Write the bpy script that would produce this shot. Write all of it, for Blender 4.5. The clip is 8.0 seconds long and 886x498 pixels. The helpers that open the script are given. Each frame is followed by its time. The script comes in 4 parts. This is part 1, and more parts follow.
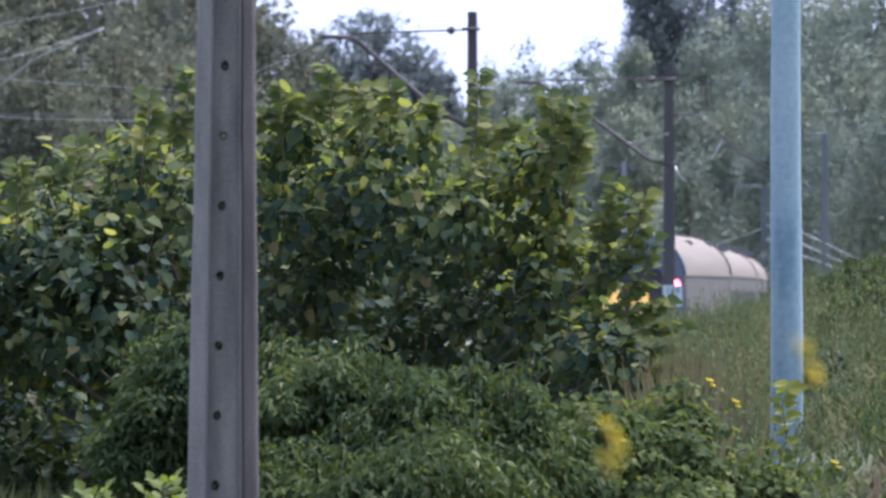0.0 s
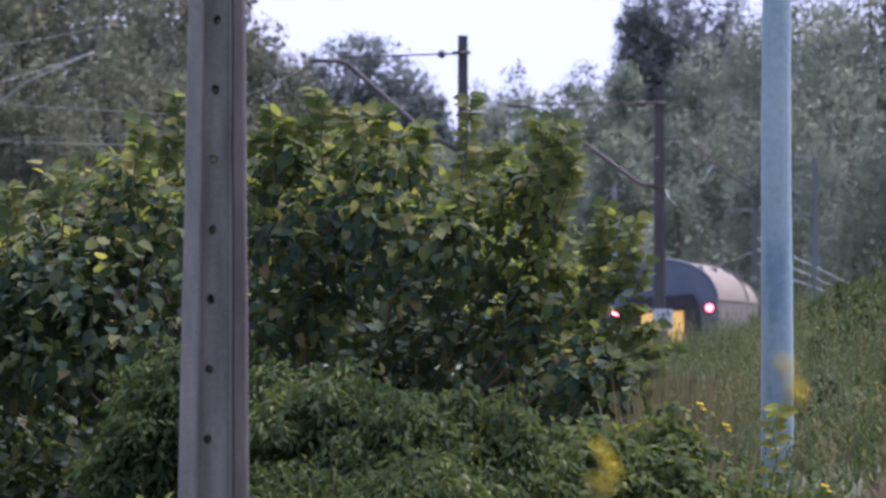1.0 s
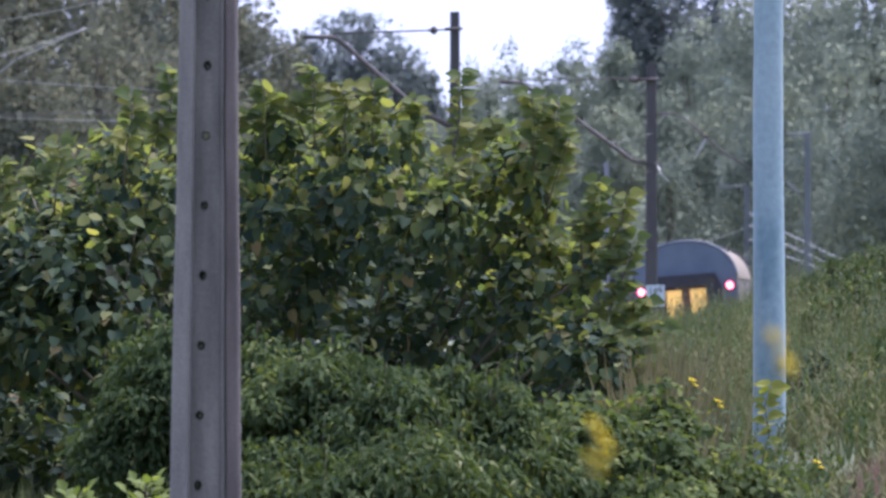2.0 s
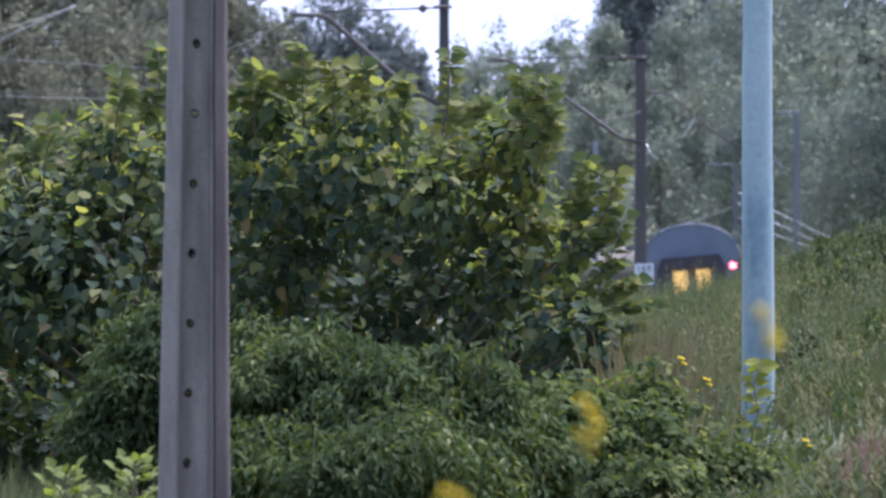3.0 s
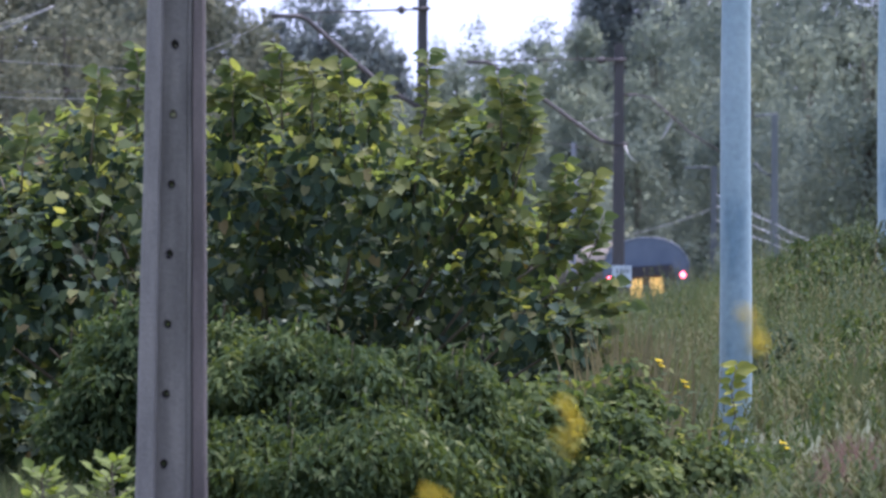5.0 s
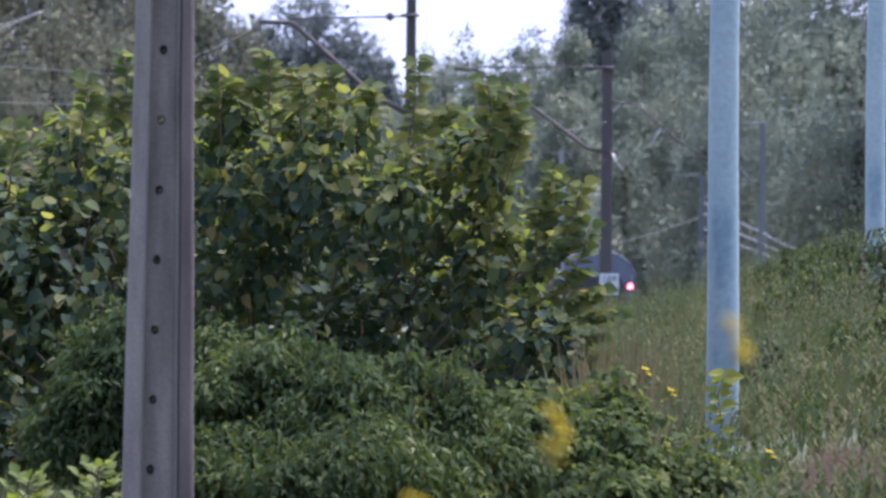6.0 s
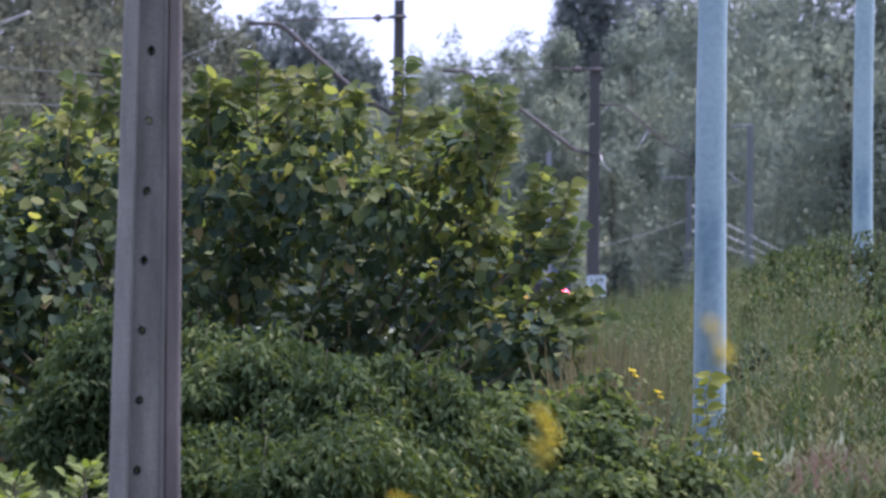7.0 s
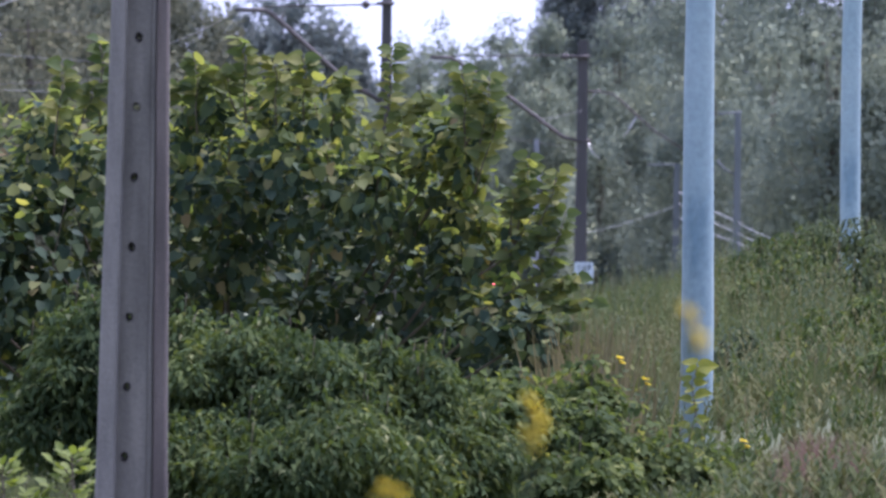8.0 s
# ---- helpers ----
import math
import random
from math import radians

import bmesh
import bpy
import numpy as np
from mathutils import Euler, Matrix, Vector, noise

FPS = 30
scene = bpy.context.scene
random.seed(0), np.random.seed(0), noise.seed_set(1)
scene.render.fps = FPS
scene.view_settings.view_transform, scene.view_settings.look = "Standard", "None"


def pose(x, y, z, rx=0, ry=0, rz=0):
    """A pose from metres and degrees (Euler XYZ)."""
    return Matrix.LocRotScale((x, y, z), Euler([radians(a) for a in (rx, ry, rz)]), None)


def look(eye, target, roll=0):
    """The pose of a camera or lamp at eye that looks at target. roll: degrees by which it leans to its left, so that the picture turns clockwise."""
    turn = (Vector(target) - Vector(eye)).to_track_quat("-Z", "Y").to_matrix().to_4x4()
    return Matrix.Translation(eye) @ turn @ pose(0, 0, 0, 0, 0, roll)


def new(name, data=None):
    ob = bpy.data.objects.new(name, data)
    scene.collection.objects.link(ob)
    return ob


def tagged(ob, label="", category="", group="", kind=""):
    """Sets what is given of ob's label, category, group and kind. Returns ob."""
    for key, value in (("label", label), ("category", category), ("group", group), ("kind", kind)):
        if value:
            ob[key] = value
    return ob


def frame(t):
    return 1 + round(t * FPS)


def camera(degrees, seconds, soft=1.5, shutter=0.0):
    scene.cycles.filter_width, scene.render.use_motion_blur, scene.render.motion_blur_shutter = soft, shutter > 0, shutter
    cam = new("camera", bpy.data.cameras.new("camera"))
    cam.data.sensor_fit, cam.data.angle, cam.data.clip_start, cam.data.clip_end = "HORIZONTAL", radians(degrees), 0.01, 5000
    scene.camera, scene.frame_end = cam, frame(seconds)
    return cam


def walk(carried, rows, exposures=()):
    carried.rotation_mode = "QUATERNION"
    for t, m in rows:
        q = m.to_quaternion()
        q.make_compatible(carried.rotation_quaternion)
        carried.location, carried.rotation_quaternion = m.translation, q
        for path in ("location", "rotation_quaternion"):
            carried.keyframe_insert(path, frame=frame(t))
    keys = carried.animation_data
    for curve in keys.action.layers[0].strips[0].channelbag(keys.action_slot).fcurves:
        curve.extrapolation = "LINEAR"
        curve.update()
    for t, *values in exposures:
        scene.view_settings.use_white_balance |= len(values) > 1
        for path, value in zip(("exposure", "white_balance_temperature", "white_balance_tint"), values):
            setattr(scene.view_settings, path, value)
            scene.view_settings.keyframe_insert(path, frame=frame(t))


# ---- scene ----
DEEP = 2.9                       # metres to one unit of depth in the plan
F = 7200.0 * DEEP                # the lens: a long telephoto
EYE = 1.7
cam = camera(2 * math.degrees(math.atan(784 / F)), 8.0, 2.8, 0.5)
TURNS = [  # seconds, yaw, pitch, roll
    (0.0, 0.0, 0.2168, 0.0),
    (0.5, -0.0231, 0.2807, 0.02),
    (1.0, -0.0462, 0.3323, 0.009),
    (1.5, -0.0693, 0.3037, -0.03),
    (2.8, -0.1293, 0.1102, 0.054),
    (3.0, -0.1385, 0.1102, 0.054),
    (3.5, -0.1612, 0.109, 0.047),
    (4.0, -0.1848, 0.1099, 0.071),
    (4.5, -0.2102, 0.1109, 0.103),
    (6.0, -0.3065, 0.1524, 0.511),
    (6.5, -0.3356, 0.1674, 0.566),
    (7.0, -0.3684, 0.1603, 0.653),
    (7.5, -0.3982, 0.1317, 0.661),
    (8.0, -0.4296, 0.0968, 0.711),
]
EXPOSURES = [  # seconds, stops, share of a warmer white balance
    (0.0, 1.72, 0.0), (0.5, 1.54, 0.5), (1.0, 1.43, 1.0), (1.5, 1.60, 0.7), (2.8, 1.74, 0.0), (3.5, 1.76, 0.0), (4.5, 1.76, 0.0), (6.0, 1.68, 0.2), (7.0, 1.70, 0.2), (8.0, 1.73, 0.2)]
focus = cam.data.dof
focus.use_dof, focus.focus_distance, focus.aperture_fstop = True, 25.0 * DEEP, 6.9 * DEEP
walk(cam, [(t, pose(0, 0, EYE, 90 + pitch, 0, yaw) @ pose(0, 0, 0, 0, 0, roll)) for t, yaw, pitch, roll in TURNS], exposures=[(t, stops + 0.70, 5180 + 150 * warm, 30 + 0.6 * t + 9 * warm) for t, stops, warm in EXPOSURES])


def at(u, v, d):
    """The place d units of depth ahead, in the direction (u, v) of the first view."""
    d = d * DEEP
    return Vector(((u - 784) / F * d, d, EYE + (520 - v) / F * d))


# ---- light ----
SUN_EL, SUN_AZ = radians(66), radians(48)
world = bpy.data.worlds.new("world")
scene.world = world
world.use_nodes = True
wn = world.node_tree.nodes
sky = wn.new("ShaderNodeTexSky")
sky.sky_type, sky.sun_disc = "NISHITA", False
sky.sun_elevation, sky.sun_rotation = SUN_EL, SUN_AZ
sky.air_density, sky.dust_density, sky.ozone_density = 1.0, 1.2, 1.5
wn["Background"].inputs["Strength"].default_value = 0.15
veil = wn.new("ShaderNodeMix")   # thin bright overcast over the clear sky
veil.data_type = "RGBA"
veil.inputs[0].default_value = 0.94
veil.inputs[7].default_value = (1.30, 1.42, 1.58, 1)
world.node_tree.links.new(sky.outputs["Color"], veil.inputs[6])
world.node_tree.links.new(veil.outputs[2], wn["Background"].inputs["Color"])
sun = new("sun", bpy.data.lights.new("sun", "SUN"))
sun.data.energy, sun.data.angle, sun.data.color = 1.9, radians(24), (1.0, 0.92, 0.78)
sd = Vector((math.sin(SUN_AZ) * math.cos(SUN_EL), math.cos(SUN_AZ) * math.cos(SUN_EL), math.sin(SUN_EL)))
sun.matrix_world = look(sd * 100, (0, 0, 0))


# ---- materials ----
def node_mat(name):
    m = bpy.data.materials.new(name)
    m.use_nodes = True
    nt = m.node_tree
    return m, nt, nt.nodes["Principled BSDF"], nt.nodes["Material Output"]


def ramp(nt, fac, stops):
    r = nt.nodes.new("ShaderNodeValToRGB")
    while len(r.color_ramp.elements) < len(stops):
        r.color_ramp.elements.new(0.5)
    for e, (p, c) in zip(r.color_ramp.elements, stops):
        e.position, e.color = p, (*c, 1)
    nt.links.new(fac, r.inputs["Fac"])
    return r.outputs["Color"]


def noise_fac(nt, scale, detail=4.0, stretch=(1, 1, 1), rough=0.6):
    co = nt.nodes.new("ShaderNodeTexCoord")
    mp = nt.nodes.new("ShaderNodeMapping")
    mp.inputs["Scale"].default_value = stretch
    n = nt.nodes.new("ShaderNodeTexNoise")
    n.inputs["Scale"].default_value, n.inputs["Detail"].default_value, n.inputs["Roughness"].default_value = scale, detail, rough
    nt.links.new(co.outputs["Object"], mp.inputs["Vector"])
    nt.links.new(mp.outputs["Vector"], n.inputs["Vector"])
    return n.outputs["Fac"]


def blend(nt, a, b, fac, kind="MIX"):
    mx = nt.nodes.new("ShaderNodeMix")
    mx.data_type, mx.blend_type = "RGBA", kind
    if isinstance(fac, (int, float)):
        mx.inputs[0].default_value = fac
    else:
        nt.links.new(fac, mx.inputs[0])
    nt.links.new(a, mx.inputs[6])
    nt.links.new(b, mx.inputs[7])
    return mx.outputs[2]


def leaf_mat(name, stops, rough=0.6, translucent=0.38, glow=(1.5, 1.5, 0.5), single=False, spec=0.16, patch=1.3, tints=((0.62, 0.68, 0.7), (1.15, 1.1, 1.0))):
    """Foliage: hue by leaf, patches of tone across it, light through the blade."""
    m, nt, p, out = node_mat(name)
    if single:
        fac = nt.nodes.new("ShaderNodeObjectInfo").outputs["Random"]
    else:
        fac = nt.nodes.new("ShaderNodeNewGeometry").outputs["Random Per Island"]
    col = ramp(nt, fac, stops)
    n = noise_fac(nt, patch, 3)
    shade = ramp(nt, n, [(0.3, tints[0]), (0.7, tints[1])])
    col = blend(nt, col, shade, 1.0, "MULTIPLY")
    nt.links.new(col, p.inputs["Base Color"])
    p.inputs["Roughness"].default_value = rough
    p.inputs["Specular IOR Level"].default_value = spec
    tr = nt.nodes.new("ShaderNodeBsdfTranslucent")
    g = nt.nodes.new("ShaderNodeRGB")
    g.outputs[0].default_value = (*glow, 1)
    nt.links.new(blend(nt, col, g.outputs[0], 1.0, "MULTIPLY"), tr.inputs["Color"])
    mix = nt.nodes.new("ShaderNodeMixShader")
    mix.inputs[0].default_value = translucent
    nt.links.new(p.outputs[0], mix.inputs[1])
    nt.links.new(tr.outputs[0], mix.inputs[2])
    nt.links.new(mix.outputs[0], out.inputs["Surface"])
    return m


def solid_mat(name, stops, scale=6.0, rough=0.7, metal=0.0, stretch=(1, 1, 1), bump=0.15, fine=60.0, spec=0.5):
    """A hard surface: broad stains, fine grain, a little relief."""
    m, nt, p, out = node_mat(name)
    broad = noise_fac(nt, scale, 5, stretch)
    col = ramp(nt, broad, stops)
    grain = noise_fac(nt, fine, 3)
    col = blend(nt, col, ramp(nt, grain, [(0.3, (0.82, 0.82, 0.82)), (0.7, (1.1, 1.1, 1.1))]), 0.8, "MULTIPLY")
    nt.links.new(col, p.inputs["Base Color"])
    p.inputs["Roughness"].default_value, p.inputs["Metallic"].default_value = rough, metal
    p.inputs["Specular IOR Level"].default_value = spec
    b = nt.nodes.new("ShaderNodeBump")
    b.inputs["Strength"].default_value, b.inputs["Distance"].default_value = bump, 0.01
    nt.links.new(grain, b.inputs["Height"])
    nt.links.new(b.outputs["Normal"], p.inputs["Normal"])
    return m


def glow_mat(name, color, strength):
    m, nt, p, out = node_mat(name)
    p.inputs["Base Color"].default_value = (*color, 1)
    p.inputs["Emission Color"].default_value = (*color, 1)
    p.inputs["Emission Strength"].default_value = strength
    return m


BUSH_STOPS = [(0.0, (0.030, 0.050, 0.036)), (0.5, (0.045, 0.070, 0.041)), (0.8, (0.072, 0.096, 0.043)), (0.98, (0.140, 0.150, 0.062)), (1.0, (0.190, 0.140, 0.075))]
M_BUSH = leaf_mat("broad_leaf", BUSH_STOPS, rough=0.6, translucent=0.18, spec=0.05)
M_BUSH_ONE = leaf_mat("broad_leaf_single", BUSH_STOPS, rough=0.6, single=True, translucent=0.18, spec=0.05)
# Lit counterpart of M_BUSH: sunlight put into a paler, yellower leaf colour
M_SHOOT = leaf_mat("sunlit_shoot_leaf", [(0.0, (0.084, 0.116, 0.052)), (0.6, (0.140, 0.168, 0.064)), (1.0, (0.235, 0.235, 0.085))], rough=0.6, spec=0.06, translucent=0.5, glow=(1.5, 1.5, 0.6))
M_LOW = leaf_mat("drooping_leaf", [(0.0, (0.042, 0.065, 0.031)), (0.6, (0.062, 0.089, 0.037)), (0.93, (0.102, 0.128, 0.046)), (1.0, (0.200, 0.215, 0.115))], rough=0.8, translucent=0.28, spec=0.04)
M_LOW_ONE = leaf_mat("drooping_leaf_single", [(0.0, (0.042, 0.065, 0.031)), (0.6, (0.062, 0.089, 0.037)), (0.93, (0.102, 0.128, 0.046)), (1.0, (0.200, 0.215, 0.115))], rough=0.8, translucent=0.28, spec=0.04, single=True)
M_SPRIG = leaf_mat("bright_young_leaf", [(0.0, (0.120, 0.156, 0.042)), (1.0, (0.190, 0.230, 0.062))], translucent=0.4, spec=0.1)
M_VINE = leaf_mat("vine_leaf", [(0.0, (0.150, 0.180, 0.040)), (1.0, (0.270, 0.270, 0.060))], translucent=0.45, spec=0.1, single=True)
M_GRASS = leaf_mat("grass_blade", [(0.0, (0.068, 0.088, 0.044)), (0.5, (0.084, 0.104, 0.050)), (0.9, (0.110, 0.122, 0.060)), (1.0, (0.160, 0.145, 0.088))], rough=0.85, spec=0.1, glow=(1.05, 1.05, 0.75))
M_WEED = leaf_mat("weed_leaf", [(0.0, (0.066, 0.088, 0.050)), (0.7, (0.088, 0.112, 0.058)), (1.0, (0.115, 0.135, 0.066))], rough=0.8, translucent=0.3, spec=0.08, glow=(1.1, 1.1, 0.7))
M_ROADSIDE = leaf_mat("small_roadside_leaf", [(0.0, (0.050, 0.074, 0.030)), (0.6, (0.078, 0.108, 0.038)), (0.92, (0.132, 0.158, 0.048)), (1.0, (0.24, 0.26, 0.10))], rough=0.7, translucent=0.4, spec=0.05, glow=(1.3, 1.3, 0.6))
M_OLIVE = leaf_mat("olive_grass_blade", [(0.0, (0.112, 0.120, 0.056)), (0.6, (0.136, 0.140, 0.066)), (1.0, (0.168, 0.162, 0.084))], rough=0.85, translucent=0.2, spec=0.06, glow=(1.05, 1.05, 0.75))
M_SAGE = leaf_mat("sage_green_blade", [(0.0, (0.088, 0.110, 0.050)), (0.6, (0.108, 0.131, 0.058)), (1.0, (0.140, 0.158, 0.072))], rough=0.85, translucent=0.3, spec=0.06, glow=(1.05, 1.05, 0.8))
M_STRAW = leaf_mat("dry_straw", [(0.0, (0.122, 0.112, 0.062)), (1.0, (0.190, 0.170, 0.095))], rough=0.85, spec=0.05, translucent=0.2, glow=(1.05, 1.0, 0.8))
M_PINK = leaf_mat("reddish_grass", [(0.0, (0.148, 0.104, 0.084)), (0.6, (0.198, 0.135, 0.108)), (1.0, (0.185, 0.155, 0.104))], rough=0.8, spec=0.1, glow=(1.1, 1.0, 0.9))
M_FLOWER = leaf_mat("yellow_petal", [(0.0, (0.70, 0.55, 0.045)), (1.0, (0.82, 0.68, 0.09))], translucent=0.4, glow=(1.1, 1.1, 0.6), single=True)
# Far-wood leaves: haze put into the base colours, lit patches into the tints
M_WILLOW = leaf_mat("hazed_willow_leaf", [(0.0, (0.188, 0.222, 0.180)), (0.6, (0.210, 0.240, 0.188)), (1.0, (0.240, 0.260, 0.184))], rough=0.95, translucent=0.6, glow=(1.0, 1.0, 0.95), spec=0.05, patch=0.28, tints=((0.74, 0.82, 0.90), (1.14, 1.10, 0.92)))
M_OAK = leaf_mat("hazed_forest_leaf", [(0.0, (0.130, 0.140, 0.104)), (0.6, (0.150, 0.156, 0.110)), (1.0, (0.176, 0.172, 0.112))], rough=0.95, translucent=0.58, glow=(1.0, 1.0, 0.95), spec=0.05, patch=0.28, tints=((0.74, 0.82, 0.90), (1.14, 1.10, 0.92)))
M_DARK = leaf_mat("dark_hazed_leaf", [(0.0, (0.200, 0.232, 0.222)), (1.0, (0.232, 0.262, 0.240))], rough=0.95, translucent=0.6, glow=(1, 1, 1), spec=0.05)
M_BARK = solid_mat("bark", [(0.3, (0.07, 0.06, 0.045)), (0.7, (0.14, 0.12, 0.09))], 5, 0.9, stretch=(1, 1, 0.2), bump=0.5)
M_TWIG = solid_mat("twig", [(0.3, (0.07, 0.055, 0.035)), (0.7, (0.12, 0.10, 0.06))], 9, 0.8)
M_SOIL = solid_mat("soil_and_turf", [(0.3, (0.06, 0.075, 0.03)), (0.55, (0.085, 0.10, 0.04)), (0.8, (0.12, 0.10, 0.06))], 0.35, 0.95, bump=0.6, fine=8)
M_BALLAST = solid_mat("ballast", [(0.3, (0.13, 0.115, 0.10)), (0.7, (0.22, 0.20, 0.18))], 3, 0.95, bump=0.8, fine=18)
M_RAIL = solid_mat("rail_steel", [(0.3, (0.16, 0.11, 0.08)), (0.7, (0.25, 0.19, 0.15))], 3, 0.5, 0.6)
M_CONC = solid_mat("weathered_concrete", [(0.33, (0.054, 0.050, 0.043)), (0.44, (0.110, 0.102, 0.087)), (0.56, (0.147, 0.137, 0.117)), (0.68, (0.200, 0.184, 0.156))], 2.6, 0.9, stretch=(2.5, 1, 0.35), bump=0.35, fine=70)
# Paler base holds the left flange's sky light; the blotches are wear
M_CONC_EDGE = solid_mat("sky_lit_worn_concrete", [(0.34, (0.110, 0.104, 0.092)), (0.48, (0.172, 0.160, 0.140)), (0.66, (0.243, 0.222, 0.188))], 2.4, 0.9, stretch=(2, 1, 0.35), bump=0.35, fine=70)
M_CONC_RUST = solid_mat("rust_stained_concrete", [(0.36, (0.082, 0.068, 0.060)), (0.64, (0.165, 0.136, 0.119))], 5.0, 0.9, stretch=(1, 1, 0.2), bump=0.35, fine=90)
M_HOLE = solid_mat("hole_rim", [(0.3, (0.045, 0.04, 0.036)), (0.7, (0.085, 0.074, 0.066))], 30, 0.95)
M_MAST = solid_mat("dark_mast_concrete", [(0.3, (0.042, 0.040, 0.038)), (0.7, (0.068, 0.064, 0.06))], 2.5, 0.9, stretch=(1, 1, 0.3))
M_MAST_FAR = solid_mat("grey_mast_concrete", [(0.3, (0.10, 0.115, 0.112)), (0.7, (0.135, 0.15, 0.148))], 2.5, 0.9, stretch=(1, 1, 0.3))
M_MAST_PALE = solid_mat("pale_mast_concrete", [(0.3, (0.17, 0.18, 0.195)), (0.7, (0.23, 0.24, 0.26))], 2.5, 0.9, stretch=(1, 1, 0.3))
M_IRON = solid_mat("rusty_iron", [(0.3, (0.055, 0.05, 0.05)), (0.7, (0.10, 0.085, 0.075))], 5, 0.7, 0.3)
M_WIRE = solid_mat("bright_wire", [(0.3, (0.46, 0.46, 0.45)), (0.7, (0.62, 0.61, 0.58))], 3, 0.4, 0.3)
M_WIRE_DULL = solid_mat("dull_wire", [(0.3, (0.19, 0.20, 0.19)), (0.7, (0.29, 0.29, 0.27))], 3, 0.6, 0.2)
M_BLUE = solid_mat("faded_blue_paint", [(0.33, (0.15, 0.235, 0.27)), (0.43, (0.232, 0.322, 0.335)), (0.62, (0.28, 0.365, 0.365))], 3.2, 0.5, stretch=(1, 1, 0.3), bump=0.05, fine=25)
M_SIGN = solid_mat("white_enamel", [(0.3, (0.36, 0.43, 0.45)), (0.7, (0.48, 0.54, 0.55))], 4, 0.4)
M_INK = solid_mat("black_paint", [(0.3, (0.02, 0.02, 0.025)), (0.7, (0.04, 0.04, 0.045))], 4, 0.5)
# Navy lightened: distance haze is put into the paint colour
M_NAVY = solid_mat("hazed_navy_paint", [(0.3, (0.070, 0.095, 0.130)), (0.7, (0.102, 0.132, 0.168))], 1.2, 0.55)
M_BELLOWS = solid_mat("black_rubber", [(0.3, (0.018, 0.018, 0.022)), (0.7, (0.035, 0.033, 0.036))], 3, 0.8)
M_ROOF = solid_mat("dusty_cream_roof", [(0.3, (0.185, 0.160, 0.118)), (0.55, (0.225, 0.195, 0.146)), (0.8, (0.252, 0.222, 0.168))], 0.9, 0.85, stretch=(1, 0.04, 1), fine=14, spec=0.12)
M_SIDE = solid_mat("grey_beige_paint", [(0.3, (0.100, 0.092, 0.076)), (0.7, (0.130, 0.120, 0.098))], 0.9, 0.8, fine=20, spec=0.15)
M_GLASS = solid_mat("dark_window_glass", [(0.3, (0.03, 0.035, 0.04)), (0.7, (0.05, 0.055, 0.06))], 2, 0.12, bump=0.0, spec=0.8)
M_WARM = glow_mat("lit_yellow_window", (0.66, 0.40, 0.085), 0.20)
M_REDWOOD = solid_mat("red_brown_door", [(0.3, (0.07, 0.022, 0.018)), (0.7, (0.11, 0.035, 0.025))], 3, 0.5)
M_TAIL = glow_mat("red_tail_light", (1.0, 0.13, 0.15), 3.0)
M_LENS_RIM = glow_mat("red_lens_rim", (0.70, 0.015, 0.03), 0.3)


# ---- mesh helpers ----
def mesh_of(name, verts, faces, material, smooth=False):
    me = bpy.data.meshes.new(name)
    me.from_pydata([tuple(v) for v in verts], [], faces)
    me.materials.append(material)
    if smooth:
        me.shade_smooth()
    me.update()
    return me


def part(name, me, parent, label="", m=None):
    """One mesh as a part of a thing."""
    ob = new(name, me)
    ob.parent = parent
    if m is not None:
        ob.matrix_basis = m
    if label:
        ob["label"] = label
    return ob


def thing(name, m, label, category, group="", kind=""):
    return_ob = new(name)
    return_ob.matrix_basis = m
    return_ob.empty_display_size = 0.1
    return tagged(return_ob, label, category, group, kind)


def box_mesh(name, lo, hi, material, bevel=0.0):
    bm = bmesh.new()
    bmesh.ops.create_cube(bm, size=1.0)
    for v in bm.verts:
        v.co = Vector([lo[i] + (v.co[i] + 0.5) * (hi[i] - lo[i]) for i in range(3)])
    if bevel:
        bmesh.ops.bevel(bm, geom=bm.edges[:], offset=bevel, segments=2, affect="EDGES")
    me = bpy.data.meshes.new(name)
    bm.to_mesh(me)
    bm.free()
    me.materials.append(material)
    return me


def tube_mesh(name, points, radii, material, sides=8):
    """A round tube along points; one radius or one for each point."""
    pts = [Vector(p) for p in points]
    if isinstance(radii, (int, float)):
        radii = [radii] * len(pts)
    verts, faces = [], []
    for i, p in enumerate(pts):
        d = (pts[min(i + 1, len(pts) - 1)] - pts[max(i - 1, 0)]).normalized()
        a = d.orthogonal().normalized() if abs(d.z) > 0.9 else d.cross(Vector((0, 0, 1))).normalized()
        b = d.cross(a)
        for k in range(sides):
            w = 2 * math.pi * k / sides
            verts.append(p + (a * math.cos(w) + b * math.sin(w)) * radii[i])
        if i:
            for k in range(sides):
                k2 = (k + 1) % sides
                faces.append(((i - 1) * sides + k, (i - 1) * sides + k2, i * sides + k2, i * sides + k))
    n = len(pts)
    faces.append(tuple(range(sides - 1, -1, -1)))
    faces.append(tuple((n - 1) * sides + k for k in range(sides)))
    return mesh_of(name, verts, faces, material, True)


def merged(name, meshes, material):
    bm = bmesh.new()
    for me in meshes:
        bm.from_mesh(me)
    me = bpy.data.meshes.new(name)
    bm.to_mesh(me)
    bm.free()
    me.materials.append(material)
    return me


def sagging(a, b, sag, n=14):
    a, b = Vector(a), Vector(b)
    return [a.lerp(b, i / n) - Vector((0, 0, sag * 4 * (i / n) * (1 - i / n))) for i in range(n + 1)]


